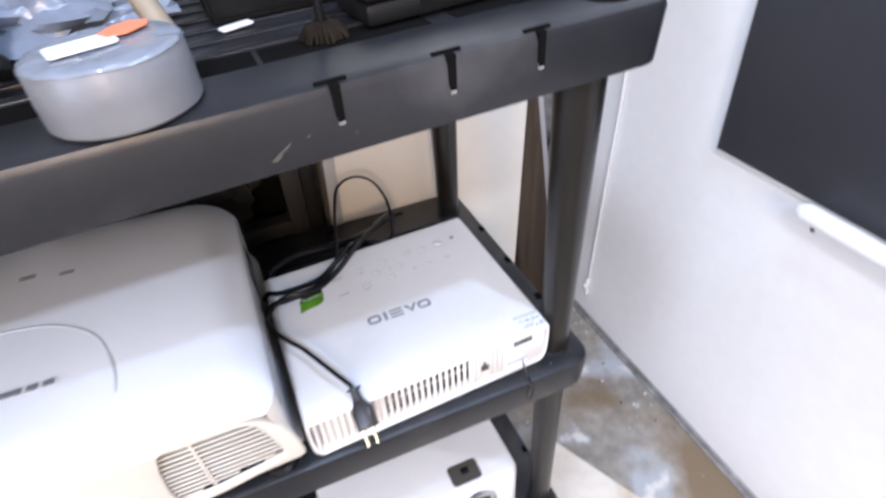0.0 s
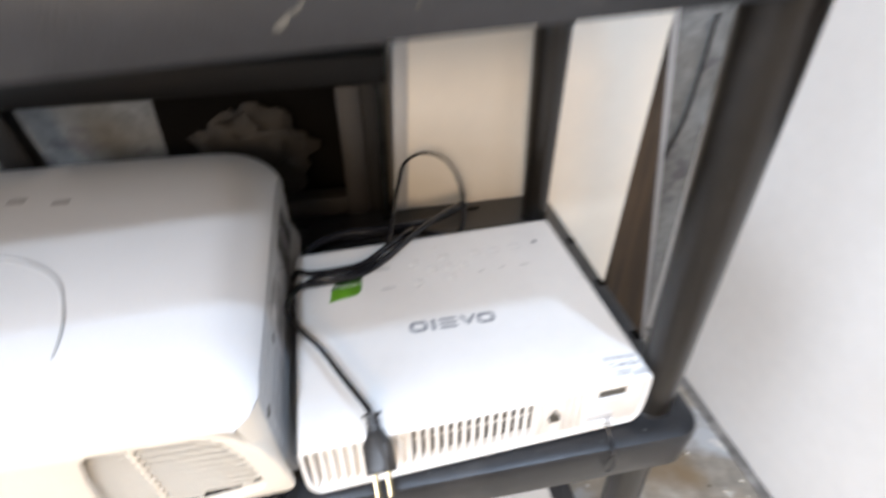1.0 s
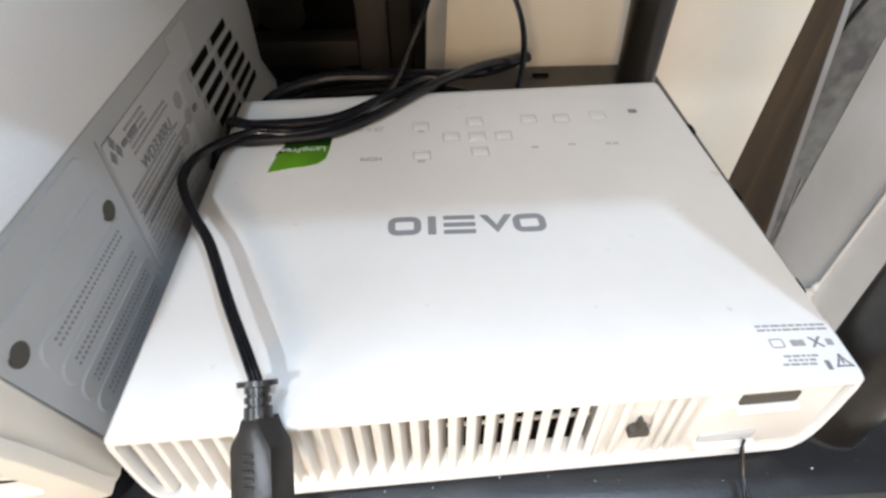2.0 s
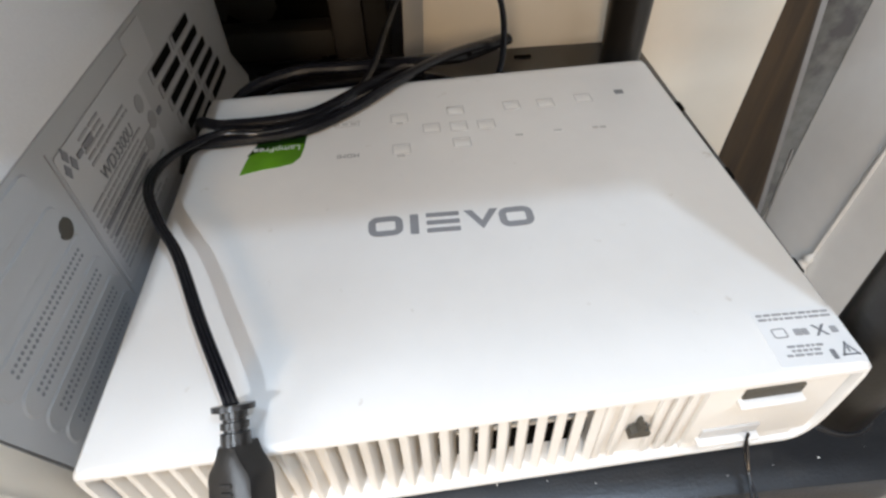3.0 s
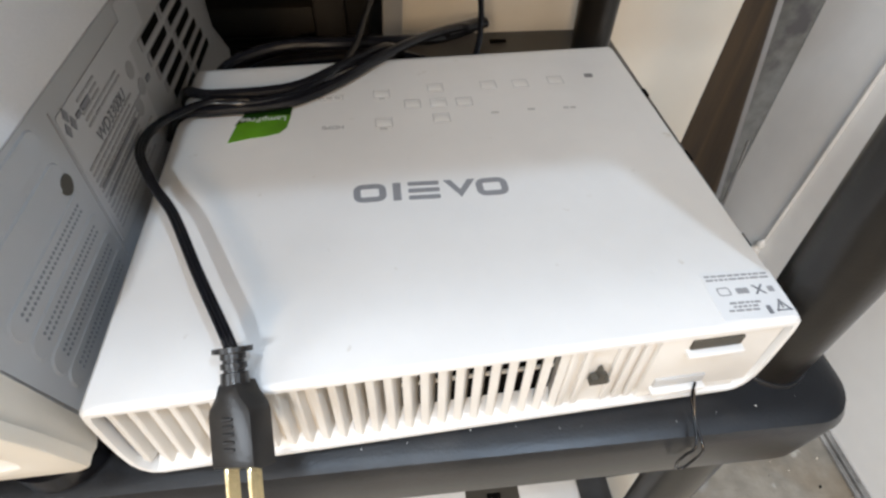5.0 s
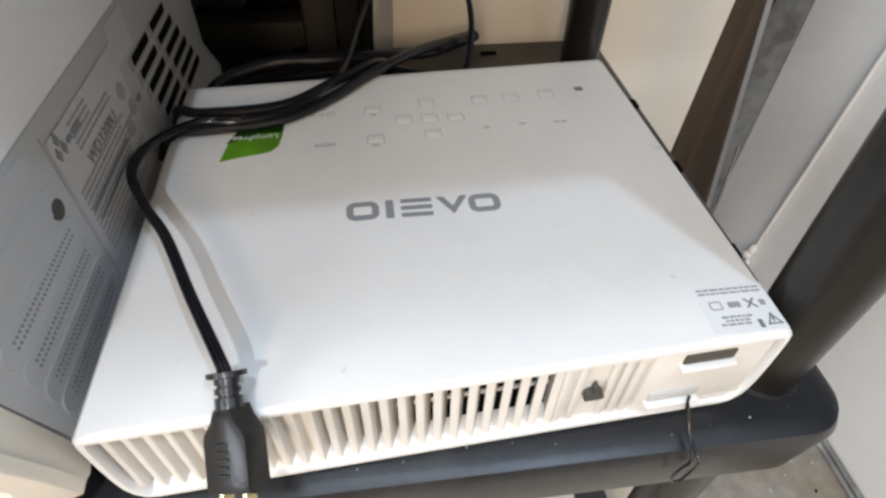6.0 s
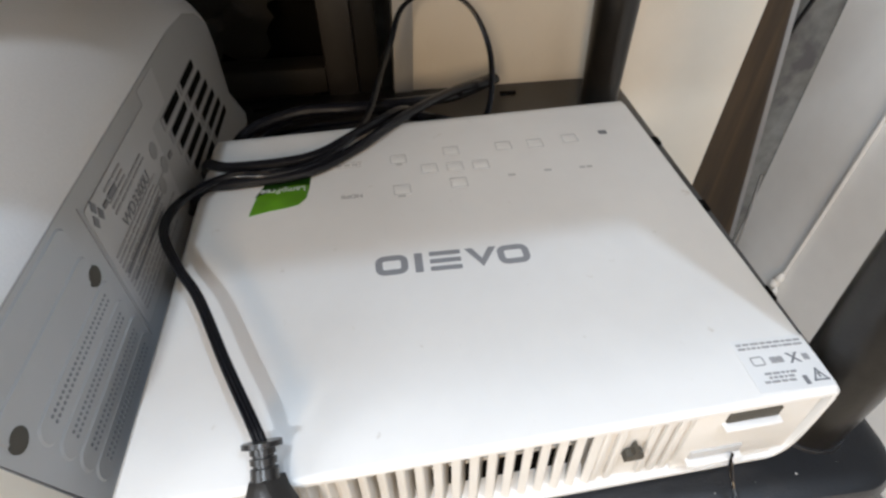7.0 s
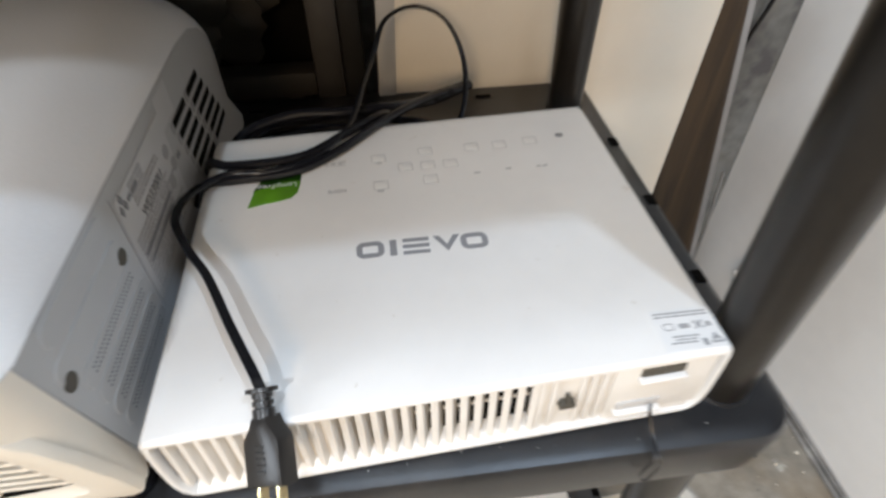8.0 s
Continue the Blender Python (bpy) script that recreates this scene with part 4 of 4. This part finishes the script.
# ---- on the upper shelf ----
def tape_roll():
    ob = thing("tape_roll", TOP @ pose(-0.3300, 0.0415, 0.001) @ Matrix.Diagonal((0.96, 0.96, 0.90, 1)), "wrapped roll of silver duct tape with an orange label", "tape")
    part("roll", lathe([(0.046, 0.0), (0.0475, 0.002), (0.0480, 0.020), (0.0472, 0.040), (0.0455, 0.0425), (0.026, 0.0425), (0.0255, 0.001)], 64, None, True), TAPE, ob)
    bm = lathe([(0.0200, 0.0436), (0.034, 0.0440), (0.0448, 0.0436), (0.0468, 0.0424), (0.0477, 0.0405)], 72)
    for v in bm.verts:
        v.co.z += 0.0010 * noise.noise(v.co * 90) + 0.0006 * noise.noise(v.co * 240)
    part("wrap", bm, FILM, ob, "clear wrinkled shrink wrap")
    part("label", prism(rounded(-0.030, 0.010, -0.011, 0.016, 0.004), 0.0008, pose(0, 0.0, 0.0450, 0, 0, 15)), TUBE, ob, "white label")
    part("label_print", prism([(0.004, -0.004), (0.016, -0.006), (0.030, 0.002), (0.034, 0.014), (0.024, 0.022), (0.010, 0.018), (0.001, 0.008)], 0.0008, pose(0, 0.006, 0.0456, 0, 0, 15)), ORANGE, ob, "orange printed patch")
    for k in range(3):
        part("print_bar", box(-0.024, -0.004, -0.006 + k * 0.006, -0.0045 + k * 0.006, 0.0456, 0.0462, m=pose(0, 0, 0, 0, 0, 15)), PALE_PRINT, ob)


tape_roll()


def round_brush():
    ob = thing("round_brush", TOP @ pose(-0.190, 0.088, 0.001) @ Matrix.Diagonal((0.78, 0.78, 0.62, 1)), "straw scrubbing brush with an upright handle", "brush")
    part("bristles", merge(*(sweep([(0.006 * math.cos(a), 0.006 * math.sin(a), 0.020), (0.016 * math.cos(a), 0.016 * math.sin(a), 0.014), ((0.022 + 0.003 * math.sin(7 * a)) * math.cos(a), (0.022 + 0.003 * math.sin(7 * a)) * math.sin(a), 0.001)], ring(0.0022, 6), 4) for a in [2 * math.pi * k / 26 for k in range(26)])), BRISTLE, ob, "stiff straw bristles")
    part("handle", tube(0, 0, 0.015, 0.22, 0.0045, 0.0045, 16), BLACK, ob, "worn wooden handle")


round_brush()


def black_crate():
    ob = thing("black_crate", TOP @ pose(-0.09, 0.305, 0.003), "low black plastic crate of odds and ends", "crate")
    part("base", box(-0.17, 0.13, -0.13, 0.13, 0.0, 0.006, 0.002), BLACK, ob)
    for y0, y1 in ((-0.133, -0.127), (0.127, 0.133)):
        part("side", box(-0.17, 0.13, y0, y1, 0.004, 0.075, 0.002), BLACK, ob)
    for x0, x1 in ((-0.173, -0.167), (0.127, 0.133)):
        part("side", box(x0, x1, -0.13, 0.13, 0.004, 0.075, 0.002), BLACK, ob)


black_crate()


def black_case():
    ob = thing("black_case", TOP @ pose(-0.075, 0.118, 0.003, 0, 0, 4), "slim black plastic case lying on the shelf", "case")
    part("tray", box(-0.085, 0.19, -0.035, 0.035, 0.0, 0.0165, 0.004), BLACK, ob)
    lid = part("lid", box(-0.086, 0.191, -0.036, 0.036, 0.0172, 0.028, 0.005), BLACK, ob)
    for x in (-0.03, 0.13):
        part("latch", box(x - 0.010, x + 0.010, -0.0385, -0.0345, 0.010, 0.022, 0.001), BLACK, lid)


black_case()
tagged(part("white_tag", box(-0.014, 0.014, -0.006, 0.006, 0.0, 0.003, 0.002, m=TOP @ pose(-0.245, 0.158, 0.003, 0, 0, 20)), TUBE, None, "small white plastic tag"), category="tag")
tagged(part("wooden_dowel", sweep([(-0.300, 0.120, 0.842), (-0.322, 0.150, 0.90), (-0.345, 0.18, 0.97)], ring(0.010, 16), 6), material("pale_wood", (0.30, 0.24, 0.16), 0.6, grain=0.15, patch=0.2), None, "pale wooden dowel leaning among the things"), category="dowel")
crumpled("plastic_bag", -0.385, 0.150, 0.838, 0.085, 0.050, 0.030, BAG_WHITE, "crumpled bluish-white plastic bag", "bag", 7.7)
crumpled("black_pouch", -0.440, 0.075, 0.836, 0.042, 0.036, 0.030, BLACK, "crumpled black cloth pouch beside the tape roll", "pouch", 2.4)


# ---- dust and crumbs ----
def crumbs(name, count, x0, x1, y0, y1, z, low, high, mat, label, seed):
    """Loose angular chips scattered over a patch, one mesh of many."""
    rng = random.Random(seed)
    bm = bmesh.new()
    for _ in range(count):
        size = rng.uniform(low, high)
        g = bmesh.ops.create_icosphere(bm, subdivisions=1, radius=size)["verts"]
        turn = Euler((rng.uniform(0, 3), rng.uniform(0, 3), rng.uniform(0, 3))).to_matrix().to_4x4()
        squash = Matrix.Diagonal((1, rng.uniform(0.5, 0.9), rng.uniform(0.3, 0.6), 1))
        bmesh.ops.transform(bm, matrix=turn @ squash, verts=g)
        lift = -min(v.co.z for v in g)
        bmesh.ops.translate(bm, vec=(rng.uniform(x0, x1), rng.uniform(y0, y1), z + lift), verts=g)
    return tagged(part(name, bm, mat, None, label, False), category="debris", kind="stuff")


crumbs("floor_debris", 22, 0.27, 0.362, 0.10, 0.42, 0.0, 0.001, 0.0035, PAPER, "pale crumbs of plaster on the concrete floor", 4)
crumbs("floor_chips", 12, 0.24, 0.362, 0.02, 0.40, 0.0, 0.001, 0.004, BAG, "dark chips of wood on the concrete floor", 9)
crumbs("shelf_dust", 14, -0.30, 0.03, -0.012, -0.004, 0.4368, 0.0002, 0.0007, CORD, "pale dust specks on the black shelf rim", 6)
